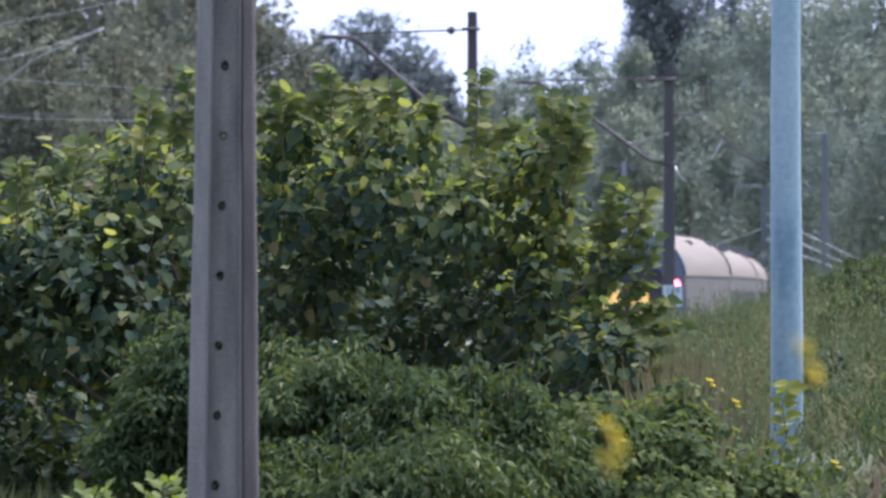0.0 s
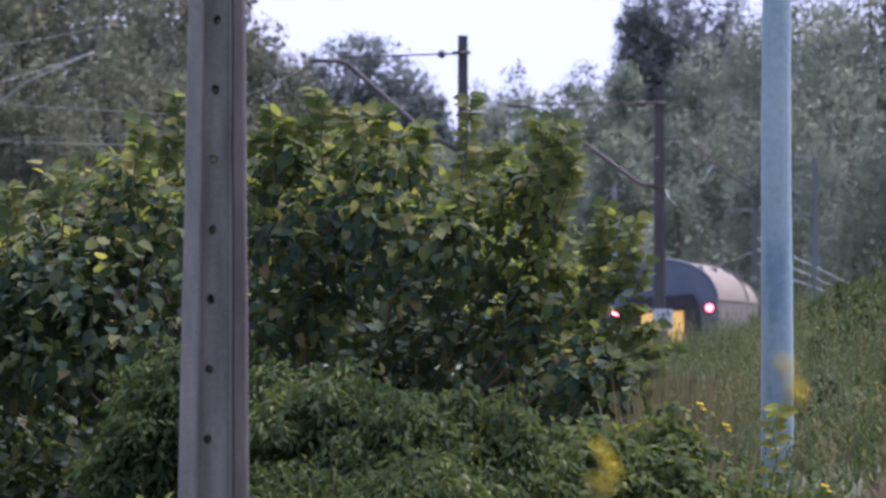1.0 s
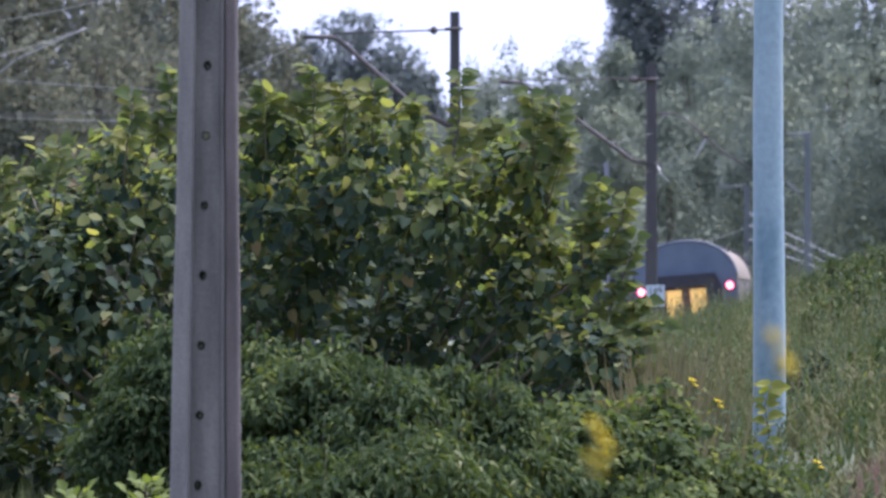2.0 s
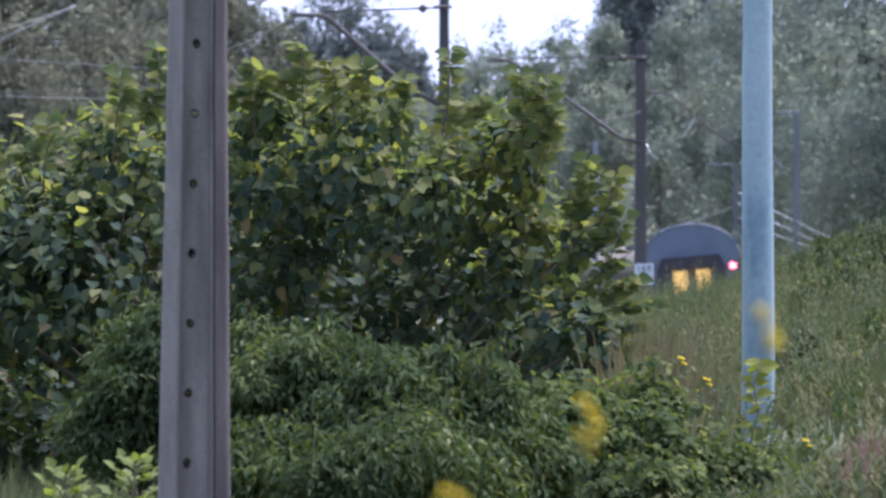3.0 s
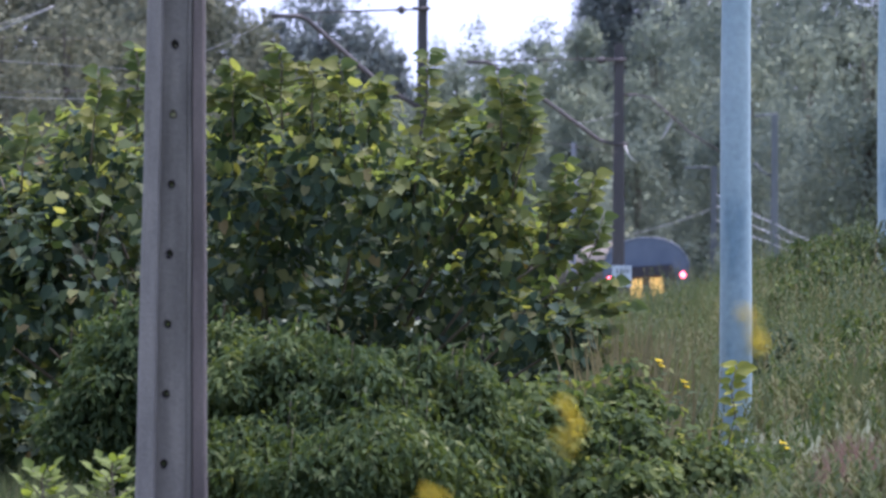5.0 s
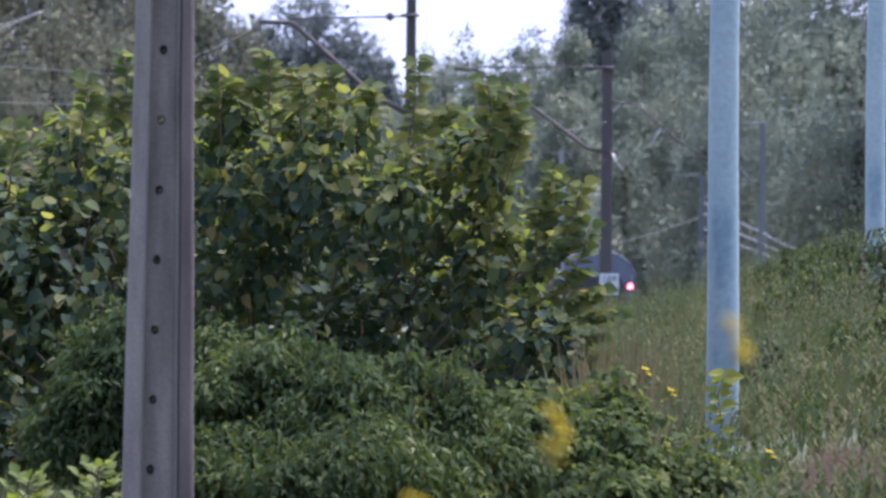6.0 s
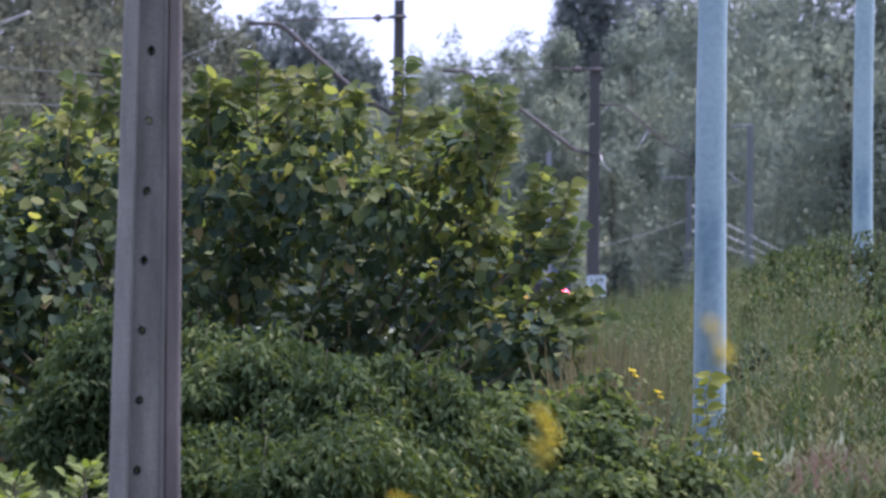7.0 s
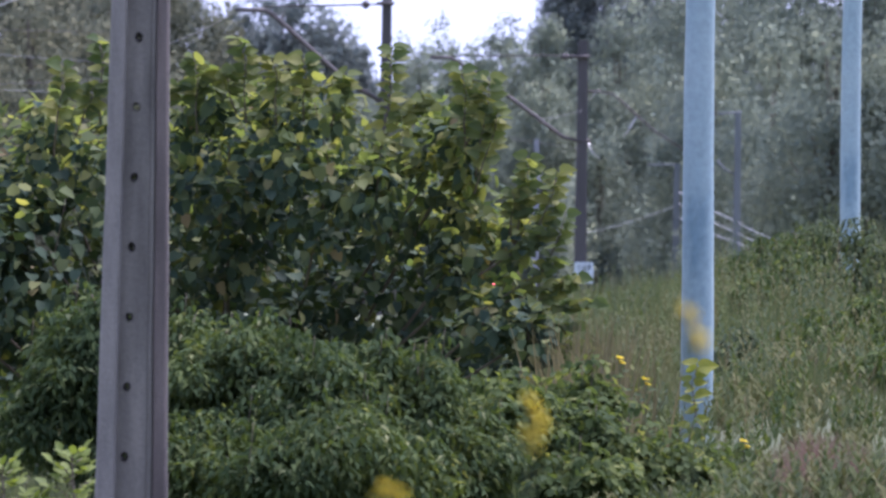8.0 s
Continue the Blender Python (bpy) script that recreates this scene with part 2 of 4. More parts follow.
BROAD = (np.array([(0, 0, 0), (-.24, -.05, .04), (-.45, .18, .09), (-.42, .52, .05), (-.20, .84, -.02), (0, 1.10, -.14), (.20, .84, -.02), (.42, .52, .05), (.45, .18, .09), (.24, -.05, .04), (0, .48, -.04)]),
         [(10, i, i + 1) for i in range(9)] + [(10, 9, 0)])
BROAD_LITE = (np.array([(0, 0, 0), (-.42, .10, .08), (-.40, .58, .04), (0, 1.10, -.14), (.40, .58, .04), (.42, .10, .08), (0, .46, -.04)]), [(6, i, (i + 1) % 6) for i in range(6)])
LANCE = (np.array([(0, 0, 0), (-.20, .35, .05), (-.13, .75, 0), (0, 1.05, -.14), (.13, .75, 0), (.20, .35, .05), (0, .5, -.02)]),
         [(0, 6, 2, 1), (6, 3, 2), (0, 5, 4, 6), (6, 4, 3)])
TUFT = (np.array([(-.36, .1, 0), (.3, 0, .06), (.4, .75, -.08), (-.25, .95, .08)]), [(0, 1, 2, 3)])
SLIVER = (np.array([(-.26, 0, 0), (.26, .06, 0), (.03, 1.0, -.08)]), [(0, 1, 2)])
STREAK = (np.array([(0, 0, 0), (.2, .4, .05), (0, 1.1, -.10), (-.2, .45, .05)]), [(0, 1, 2), (0, 2, 3)])
LEAFLET = (np.array([(0, 0, 0), (.21, .40, .06), (0, 1.1, -.16), (-.21, .40, .06)]), [(0, 1, 2), (0, 2, 3)])
ROUNDLET = (np.array([(0, 0, 0), (.34, .22, .06), (.32, .66, .03), (0, 1.0, -.12), (-.32, .66, .03), (-.34, .22, .06)]), [(0, 1, 2, 3), (0, 3, 4, 5)])
BLADE = (np.array([(-.012, 0, 0), (.012, 0, 0), (.009, .5, .05), (-.009, .5, .05), (0, 1, .22)]), [(0, 1, 2, 3), (3, 2, 4)])


def units(v):
    return v / np.maximum(np.linalg.norm(v, axis=1, keepdims=True), 1e-9)


def scattered(name, shape, pos, along, normal, size, material):
    """Many leaves joined into one mesh."""
    tv, tf = shape
    a = units(np.asarray(along, float))
    nrm = np.asarray(normal, float)
    nrm = units(nrm - (nrm * a).sum(1, keepdims=True) * a + 1e-6)
    b = np.cross(a, nrm)
    basis = np.stack([b, a, nrm], 1)
    v = pos[:, None, :] + np.einsum("kj,njc->nkc", tv, basis) * np.asarray(size)[:, None, None]
    k, n = len(tv), len(pos)
    loops = np.concatenate([np.array(f) for f in tf])
    lens = np.array([len(f) for f in tf])
    idx = (loops[None, :] + (np.arange(n) * k)[:, None]).ravel()
    tot = np.tile(lens, n)
    me = bpy.data.meshes.new(name)
    me.vertices.add(n * k)
    me.vertices.foreach_set("co", v.astype(np.float32).ravel())
    me.loops.add(len(idx))
    me.loops.foreach_set("vertex_index", idx.astype(np.int32))
    me.polygons.add(len(tot))
    me.polygons.foreach_set("loop_start", np.concatenate([[0], np.cumsum(tot)[:-1]]).astype(np.int32))
    me.materials.append(material)
    me.update(calc_edges=True)
    return me


rng = np.random.default_rng(7)


def lump_points(lumps, n, inner=0.55):
    """Points in the shells of ellipsoid lumps (centre, radii), and the way out at each."""
    w = np.array([r[0] * r[2] + r[0] * r[1] + r[1] * r[2] for c, r in lumps])
    which = rng.choice(len(lumps), n, p=w / w.sum())
    c = np.array([l[0] for l in lumps], float)[which]
    r = np.array([l[1] for l in lumps], float)[which]
    d = units(rng.normal(size=(n, 3)))
    rad = inner + (1 - inner) * rng.random(n) ** 0.6
    rad *= 1 + 0.10 * rng.normal(size=n)
    return c + d * r * rad[:, None], d


def knobbly(lumps, k, f):
    """Smaller lumps set all over larger ones."""
    made = [(np.array(c), np.array(r) * 0.84) for c, r in lumps]
    for c, r in lumps:
        for _ in range(k):
            d = units(rng.normal(size=(1, 3)))[0]
            made.append((np.array(c) + d * np.array(r) * 0.82, np.array(r) * f * rng.uniform(0.6, 1.3)))
    return made


# ---- ground ----
def ground_z(x, y):
    x, y = np.asarray(x, float), np.asarray(y, float) / DEEP
    z = np.interp(y, [-50, 0, 15, 24, 35, 50, 57, 66, 75, 170, 300], [0, 0, 0.25, 0.45, 0.70, 1.08, 1.0, -1.0, -2.0, -2.95, -3.2])
    side = np.interp(x / np.maximum(y, 8), [0.045, 0.115, 0.3], [0, 0.48, 1.2]) * np.interp(y, [12, 30, 52, 66], [0.25, 0.8, 1.0, 0.3])
    lumps = 0.05 * np.sin(x * 1.7 + 0.6 * y) + 0.04 * np.sin(0.9 * y - x * 0.8)
    return z + side + lumps * (y < 66)


def build_ground():
    xs = np.concatenate([[-2500, -900, -400, -200, -120, -80], np.arange(-60, -12, 4), np.arange(-12, 16, 0.5), np.arange(16, 64, 4), [80, 120, 200, 400, 900, 2500]])
    ys = np.concatenate([[-900, -300, -100, -40, -15], np.arange(0, 12, 3), np.arange(12, 80, 0.75), np.arange(80, 260, 6), [300, 400, 700, 1500, 4000]]) * DEEP
    gx, gy = np.meshgrid(xs, ys)
    gz = ground_z(gx, gy)
    w, h = len(xs), len(ys)
    verts = np.stack([gx, gy, gz], -1).reshape(-1, 3)
    faces = [(j * w + i, j * w + i + 1, (j + 1) * w + i + 1, (j + 1) * w + i) for j in range(h - 1) for i in range(w - 1)]
    ob = new("ground", mesh_of("ground", verts, faces, M_SOIL, True))
    tagged(ob, "uneven grassy ground falling towards a railway cutting", "ground", kind="structure")


build_ground()

# ---- railway ----
SPEED, LENGTH, GAP = 8.05 * DEEP, 24.5, 0.9
STEP = 1.0
S = np.arange(-90 * DEEP, 190 * DEEP, STEP)
HEAD = np.arctan(np.tan(np.radians(np.interp(S / DEEP, [-90, -30, 0, 10, 18, 24, 32, 42, 53, 62, 100, 190], [36, 20, 12.9, 10.7, 8.4, 6.0, 1.1, -5.4, -11.5, -15.6, -58, -62]))) / DEEP)
CX, CY = np.cumsum(np.sin(HEAD) * STEP), np.cumsum(np.cos(HEAD) * STEP)
i0 = int(np.argmin(abs(S)))
CX, CY = CX - CX[i0] + 4.83, CY - CY[i0] + 105.0 * DEEP


def track_at(s):
    """Place of the track's middle at rail height, its heading and its lean, s metres on."""
    x, y = np.interp(s, S, CX), np.interp(s, S, CY)
    f = s / DEEP
    z = np.interp(f, [-90, 0, 12, 24, 32, 47, 60, 66, 85, 190], [0.2, 0.19, 0.18, 0.10, 0.02, -0.22, -0.52, -0.66, -0.9, -1.2]) - 1.35
    lean = np.interp(f, [-90, 0, 8, 24, 34, 47, 66, 190], [1.5, 2.0, 3.4, 5.0, 5.2, 3.8, 3.6, 3.0])
    return Vector((x, y, z)), float(np.interp(s, S, HEAD)), float(lean)


def build_track():
    track = thing("railway_track", pose(0, 0, 0), "curved single railway track on a ballast bed", "railway track", kind="structure")
    for off in (-0.76, 0.76):
        verts, faces = [], []
        ss = np.arange(-230, 500, 4.0)
        for i, s in enumerate(ss):
            p, h, lean = track_at(s)
            m = Matrix.Translation(p) @ Matrix.Rotation(-h, 4, "Z") @ Matrix.Rotation(-radians(lean), 4, "Y")
            for dx, dz in ((-.035, 0), (.035, 0), (.035, -.04), (.01, -.06), (.01, -.15), (.07, -.17), (-.07, -.17), (-.01, -.15), (-.01, -.06), (-.035, -.04)):
                verts.append(m @ Vector((off + dx, 0, dz)))
            if i:
                for k in range(10):
                    k2 = (k + 1) % 10
                    faces.append(((i - 1) * 10 + k, (i - 1) * 10 + k2, i * 10 + k2, i * 10 + k))
        part("rail", mesh_of("rail", verts, faces, M_RAIL), track)
    verts, faces = [], []
    for i, s in enumerate(np.arange(-234, 504, 4.0)):
        p, h, lean = track_at(s)
        m = Matrix.Translation(p) @ Matrix.Rotation(-h, 4, "Z") @ Matrix.Rotation(-radians(lean), 4, "Y")
        for dx, dz in ((-3.4, -1.6), (-1.9, -.25), (-1.3, -.22), (1.3, -.22), (1.9, -.25), (3.4, -1.6)):
            verts.append(m @ Vector((dx, 0, dz)))
        if i:
            for k in range(5):
                faces.append(((i - 1) * 6 + k, (i - 1) * 6 + k + 1, i * 6 + k + 1, i * 6 + k))
    part("ballast", mesh_of("ballast", verts, faces, M_BALLAST), track)
    sleeper = box_mesh("sleeper", (-1.3, -.13, -.33), (1.3, .13, -.17), M_BARK, 0.02)
    for s in np.arange(-40, 150, 0.65):
        p, h, lean = track_at(s)
        part("sleeper", sleeper, track, m=Matrix.Translation(p) @ Matrix.Rotation(-h, 4, "Z") @ Matrix.Rotation(-radians(lean), 4, "Y"))


def coach_profile(half, top, gutter, n=18):
    """Roof arch from one gutter to the other."""
    pts = []
    for i in range(n + 1):
        w = math.pi * i / n
        c, s_ = math.cos(w), math.sin(w)
        pts.append((-half * math.copysign(abs(c) ** 0.90, c), gutter + (top - gutter) * abs(s_) ** 1.0))
    return pts


def build_coach(last):
    coach = thing("passenger_coach", pose(0, 0, 0), "navy-ended railway coach with dusty cream roof and beige sides", "train coach", "coaches of the train")
    half, gutter, top = (1.55, 3.30, 4.46) if last else (1.5, 3.30, 4.25)
    sill = 1.42 if last else 2.05
    arch = coach_profile(half, top, gutter)
    L = LENGTH
    # roof: a long arch, its two ends drawn down a little
    verts, faces = [], []
    rows = [(0.0, 0.985), (0.25, 1.0), (6, 1.0), (12, 1.0), (18, 1.0), (L - 0.25, 1.0), (L, 0.985)]
    k = len(arch)
    for i, (y, sc) in enumerate(rows):
        for x, z in arch:
            verts.append((x * sc, y, gutter + (z - gutter) * sc))
        if i:
            for j in range(k - 1):
                faces.append(((i - 1) * k + j, (i - 1) * k + j + 1, i * k + j + 1, i * k + j))
    part("roof", mesh_of("roof", verts, faces, M_ROOF, True), coach)
    for x in (-half - 0.02, half - 0.02):
        part("gutter", box_mesh("gutter", (x, 0.02, gutter - 0.05), (x + 0.04, L - 0.02, gutter + 0.02), M_ROOF), coach)
    for j, y in enumerate((1.7, L * 0.5, L - 1.8)):
        for x, zz in ((-1.0, 4.15), (1.0, 4.15)):
            vent = part("roof_vent", box_mesh("roof_vent", (x - 0.13, y - 0.32, zz - 0.12), (x + 0.13, y + 0.32, zz + 0.10), M_MAST_FAR, 0.03), coach)
            part("vent_slot", box_mesh("vent_slot", (x + (0.131 if x > 0 else -0.151), y - 0.26, zz - 0.07), (x + (0.151 if x > 0 else -0.131), y + 0.26, zz + 0.07), M_INK), vent)
    # sides with a row of windows let into them
    for sx in (-1, 1):
        x0, x1 = (half - 0.08) * sx, half * sx
        lo, hi = min(x0, x1), max(x0, x1)
        side = part("side_wall", box_mesh("side_wall", (lo, 0.06, 1.05), (hi, L - 0.06, gutter - 0.05), M_SIDE, 0.01), coach)
        part("skirt_stripe", box_mesh("skirt_stripe", (lo - 0.004, 0.08, 1.1), (hi + 0.004, L - 0.08, 1.75), M_NAVY), side)
        for y in (1.0, L - 1.0):
            part("side_door", box_mesh("side_door", (lo - 0.006, y - 0.4, 1.15), (hi + 0.006, y + 0.4, 3.1), M_SIDE, 0.008), side)
        for y in np.linspace(3.2, L - 3.2, 10):
            win = part("window_frame", box_mesh("window_frame", (lo - 0.012, y - 0.55, sill), (hi + 0.012, y + 0.55, sill + 0.87), M_SIDE, 0.012), side)
            part("pane", box_mesh("pane", (lo - 0.016, y - 0.47, sill + 0.07), (hi + 0.016, y + 0.47, sill + 0.8), M_GLASS), win)
    part("underframe", box_mesh("underframe", (-1.4, 0.1, 0.85), (1.4, L - 0.1, 1.08), M_IRON), coach)
    # the two ends
    for y, way, lit in ((0.0, -1, last), (L, 1, False)):
        verts = [(-half * 0.985, y, 1.05)] + [(x * 0.985, y, gutter + (z - gutter) * 0.985) for x, z in arch] + [(half * 0.985, y, 1.05)]
        n = len(verts)
        verts += [(vx, vy - way * 0.09, vz) for vx, vy, vz in verts]
        faces = [tuple(range(n)), tuple(range(2 * n - 1, n - 1, -1))] + [(i, (i + 1) % n, n + (i + 1) % n, n + i) for i in range(n)]
        # the black rim at the coupled end is added to draw the dark joint
        part("roof_edge", tube_mesh("roof_edge", [(x * 1.006, y + way * 0.01, gutter + (z - gutter) * 1.006) for x, z in arch], 0.035, M_BELLOWS if last and way > 0 else M_NAVY if last else M_ROOF, 5), coach)
        end = part("end_wall", mesh_of("end_wall", verts, faces, M_NAVY), coach, "haze-paled navy end wall")
        o = y + way * 0.002

        def slab(name, x0, z0, x1, z1, depth, material, parent, bevel=0.01, label="", base=0.0):
            a, b = o + way * base, o + way * depth
            return part(name, box_mesh(name, (x0, min(a, b), z0), (x1, max(a, b), z1), material, bevel), parent, label)
        # rubber bellows hood: a wide dark arch with a chamfered head
        hood = [(-1.08, 1.1), (-1.08, 3.08), (-0.92, 3.46), (0.92, 3.46), (1.08, 3.08), (1.08, 1.1), (0.66, 1.1), (0.66, 3.10), (-0.66, 3.10), (-0.66, 1.1)]
        v2 = [(hx, o, hz) for hx, hz in hood] + [(hx, o + way * 0.32, hz) for hx, hz in hood]
        f2 = []
        for quad in ((0, 1, 8, 9), (1, 2, 3, 4, 7, 8), (4, 5, 6, 7)):
            f2 += [quad, tuple(q + 10 for q in reversed(quad))]
        f2 += [(i, (i + 1) % 10, (i + 1) % 10 + 10, i + 10) for i in range(10)]
        part("gangway_bellows", mesh_of("gangway_bellows", v2, f2, M_BELLOWS), coach, "black rubber gangway bellows")
        door = slab("end_door", -0.65, 1.15, 0.65, 3.09, 0.03, M_REDWOOD, coach, label="red-brown gangway door with lit panes")
        for px in (-0.36, 0.36):
            slab("door_pane", px - 0.23, 2.0, px + 0.23, 3.02, 0.045, M_WARM if lit else M_GLASS, door, 0.004)
        for px in (-1.32, 1.32):
            lamp = part("tail_lamp", tube_mesh("tail_lamp", [(px, o - way * 0.02, 3.05), (px, o + way * 0.07, 3.05)], 0.13, M_LENS_RIM if lit else M_INK, 14), coach)
            part("lens", tube_mesh("lens", [(px, o + way * 0.06, 3.05), (px, o + way * 0.085, 3.05)], 0.098, M_TAIL if lit else M_GLASS, 14), lamp)
            slab("number_panel", px - 0.12, 2.55, px + 0.12, 2.68, 0.012, M_SIDE, end, 0.0)
        for px in (-1.42, 1.42):
            part("handrail", tube_mesh("handrail", [(px, o, 1.3), (px, o + way * 0.06, 1.34), (px, o + way * 0.06, 2.2), (px, o, 2.24)], 0.014, M_WIRE_DULL, 6), end)
        for px in (-0.9, 0.9):
            part("buffer", tube_mesh("buffer", [(px, o, 1.05), (px, o + way * 0.3, 1.05), (px, o + way * 0.31, 1.05), (px, o + way * 0.36, 1.05)], [0.09, 0.09, 0.23, 0.23], M_IRON, 12), coach)
    # bogies
    for y in (3.7, L - 3.7):
        bogie = part("bogie", box_mesh("bogie", (-1.12, y - 1.9, 0.45), (1.12, y + 1.9, 0.8), M_IRON, 0.05), coach)
        for wy in (y - 1.2, y + 1.2):
            for wx in (-0.76, 0.76):
                part("wheel", tube_mesh("wheel", [(wx - 0.065, wy, 0.475), (wx + 0.065, wy, 0.475)], 0.475, M_RAIL, 20), bogie)
    return coach


build_track()
COACHES = [build_coach(True), build_coach(False), build_coach(False)]


def coach_pose(s):
    a, h, la = track_at(s + 3.7)
    b, h2, lb = track_at(s + LENGTH - 3.7)
    d = b - a
    yaw = math.atan2(-d.x, d.y)
    pitch = math.atan2(d.z, math.hypot(d.x, d.y))
    turn = Matrix.Rotation(yaw, 4, "Z") @ Matrix.Rotation(pitch, 4, "X") @ Matrix.Rotation(-radians((la + lb) / 2), 4, "Y")
    return Matrix.Translation(a) @ turn @ Matrix.Translation((0, -3.7, 0))


# ---- masts and wires ----
def mast(u, v_top, d, wide, material, label, group="line masts"):
    """A square tapering concrete mast with its top at the given direction."""
    p = at(u, v_top, d)
    zb = float(ground_z(p.x, p.y)) - 0.3
    m = thing("catenary_mast", Matrix.Translation((p.x, p.y, zb)), label, "railway mast", group)
    h = p.z - zb
    bm = bmesh.new()
    bmesh.ops.create_cube(bm, size=1.0)
    for v in bm.verts:
        w = wide * (0.86 if v.co.z > 0 else 1.35)
        v.co = Vector((v.co.x * w, v.co.y * w, (v.co.z + 0.5) * h))
    bmesh.ops.bevel(bm, geom=[e for e in bm.edges if abs(e.verts[0].co.z - e.verts[1].co.z) > 1], offset=wide * 0.12, segments=1, affect="EDGES")
    me = bpy.data.meshes.new("shaft")
    bm.to_mesh(me)
    bm.free()
    me.materials.append(material)
    part("shaft", me, m)
    return m, Vector((p.x, p.y, zb))


def rod(m, base, name, pts, r, material, label="", sides=6):
    return part(name, tube_mesh(name, [Vector(q) - base for q in pts], r, material, sides), m, label)


def build_masts():
    d = 68.0
    m, b = mast(836, 21, d, 0.185, M_MAST, "dark square concrete catenary mast rising behind the bush")
    rod(m, b, "cantilever_arm", [at(840, 232, d - .02), at(766, 190, d - .03), at(632, 72, d - .08), at(620, 66, d - .08), at(568, 66, d - .1)], [.042, .042, .042, .038, .038], M_IRON, "bent iron cantilever arm", 8)
    rod(m, b, "stay_rod", [at(850, 52, d), at(620, 60, d - .08)], .018, M_IRON)
    rod(m, b, "insulator", [at(806, 54, d), at(801, 54, d), at(797, 54, d), at(790, 54, d)], [.02, .075, .075, .02], M_IRON, "dark stay insulator", 10)
    rod(m, b, "bracket", [at(818, 52, d - .05), at(849, 51, d - .05)], .035, M_IRON)
    d = 80.0
    m, b = mast(1184, 112, d, 0.22, M_MAST, "dark square concrete catenary mast carrying a white number sign")
    rod(m, b, "cantilever_arm", [at(1184, 292, d - .03), at(1150, 284, d - .03), at(1022, 190, d - .08), at(950, 146, d - .08), at(914, 146, d - .1)], .038, M_IRON, "bent iron cantilever arm", 8)
    rod(m, b, "stay_rod", [at(1195, 139, d), at(950, 143, d - .08)], .014, M_IRON)
    rod(m, b, "insulator", [at(1162, 142, d), at(1156, 142, d), at(1150, 142, d), at(1144, 142, d)], [.02, .07, .07, .02], M_IRON, "dark stay insulator", 10)
    rod(m, b, "bracket", [at(1162, 141, d - .05), at(1197, 141, d - .05)], .04, M_IRON)
    rod(m, b, "bracket", [at(1190, 203, d), at(1216, 203, d)], .03, M_IRON)
    rod(m, b, "arm_tube", [at(1195, 220, d), at(1204, 208, d), at(1215, 201, d)], .013, M_WIRE, "pale steel steady arm")
    rod(m, b, "arm_tube", [at(1194, 292, d), at(1202, 310, d), at(1216, 322, d)], .013, M_WIRE, "pale steel steady arm")
    rod(m, b, "bracket", [at(1172, 290, d - .03), at(1200, 290, d - .03)], .035, M_IRON)
    # number sign
    s = at(1190, 524, d) - Vector((0, 0.22, 0))
    sign = part("number_sign", box_mesh("number_sign", (-.19, -.012, -.21), (.19, .012, .21), M_SIGN, 0.006), m, "white enamel number sign reading 169", Matrix.Translation(s - b))
    cu = bpy.data.curves.new("numerals", "FONT")
    cu.body, cu.size, cu.extrude, cu.align_x = "169", 0.19, 0.002, "CENTER"
    cu.materials.append(M_INK)
    txt = new("numerals", cu)
    txt.parent = sign
    txt.matrix_basis = pose(0, -0.016, 0.04, 90, 0, 0)
    part("line_mark", box_mesh("line_mark", (-.05, -.016, -.15), (.05, -.013, -.02), M_MAST_FAR), sign)
    # masts farther along the line
    d = 150.0
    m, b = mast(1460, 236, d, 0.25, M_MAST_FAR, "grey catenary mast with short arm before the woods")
    rod(m, b, "cantilever_arm", [at(1466, 236, d), at(1424, 240, d)], .05, M_MAST_FAR)
    rod(m, b, "cantilever_arm", [at(1455, 346, d), at(1438, 338, d), at(1424, 322, d)], .05, M_MAST_FAR)
    d = 160.0
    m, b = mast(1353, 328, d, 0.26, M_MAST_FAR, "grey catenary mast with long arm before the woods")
    rod(m, b, "cantilever_arm", [at(1366, 305, d), at(1310, 270, d), at(1240, 208, d), at(1216, 203, d)], .045, M_IRON)
    rod(m, b, "bracket", [at(1358, 331, d), at(1300, 331, d)], .05, M_MAST_FAR)
    rod(m, b, "arm_tube", [at(1258, 282, d), at(1268, 268, d), at(1280, 246, d)], .03, M_WIRE, "pale steel steady arm")
    d = 140.0
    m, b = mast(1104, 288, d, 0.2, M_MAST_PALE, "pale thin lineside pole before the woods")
    rod(m, b, "cap_box", [at(1106, 345, d - .03), at(1106, 372, d - .03)], .13, M_MAST_PALE)
    d = 120.0
    m, b = mast(-30, 60, d, 0.26, M_MAST_FAR, "grey catenary mast with raised arm before dark woods")
    rod(m, b, "cantilever_arm", [at(-30, 175, d), at(60, 105, d), at(160, 60, d), at(184, 50, d)], .032, M_WIRE_DULL)


def wire(points, r, material, label="thin overhead railway wire", sag=0.0):
    ob = new("overhead_wire", tube_mesh("overhead_wire", points, r * 0.65, material, 5))
    tagged(ob, label, "wire", "overhead wires")


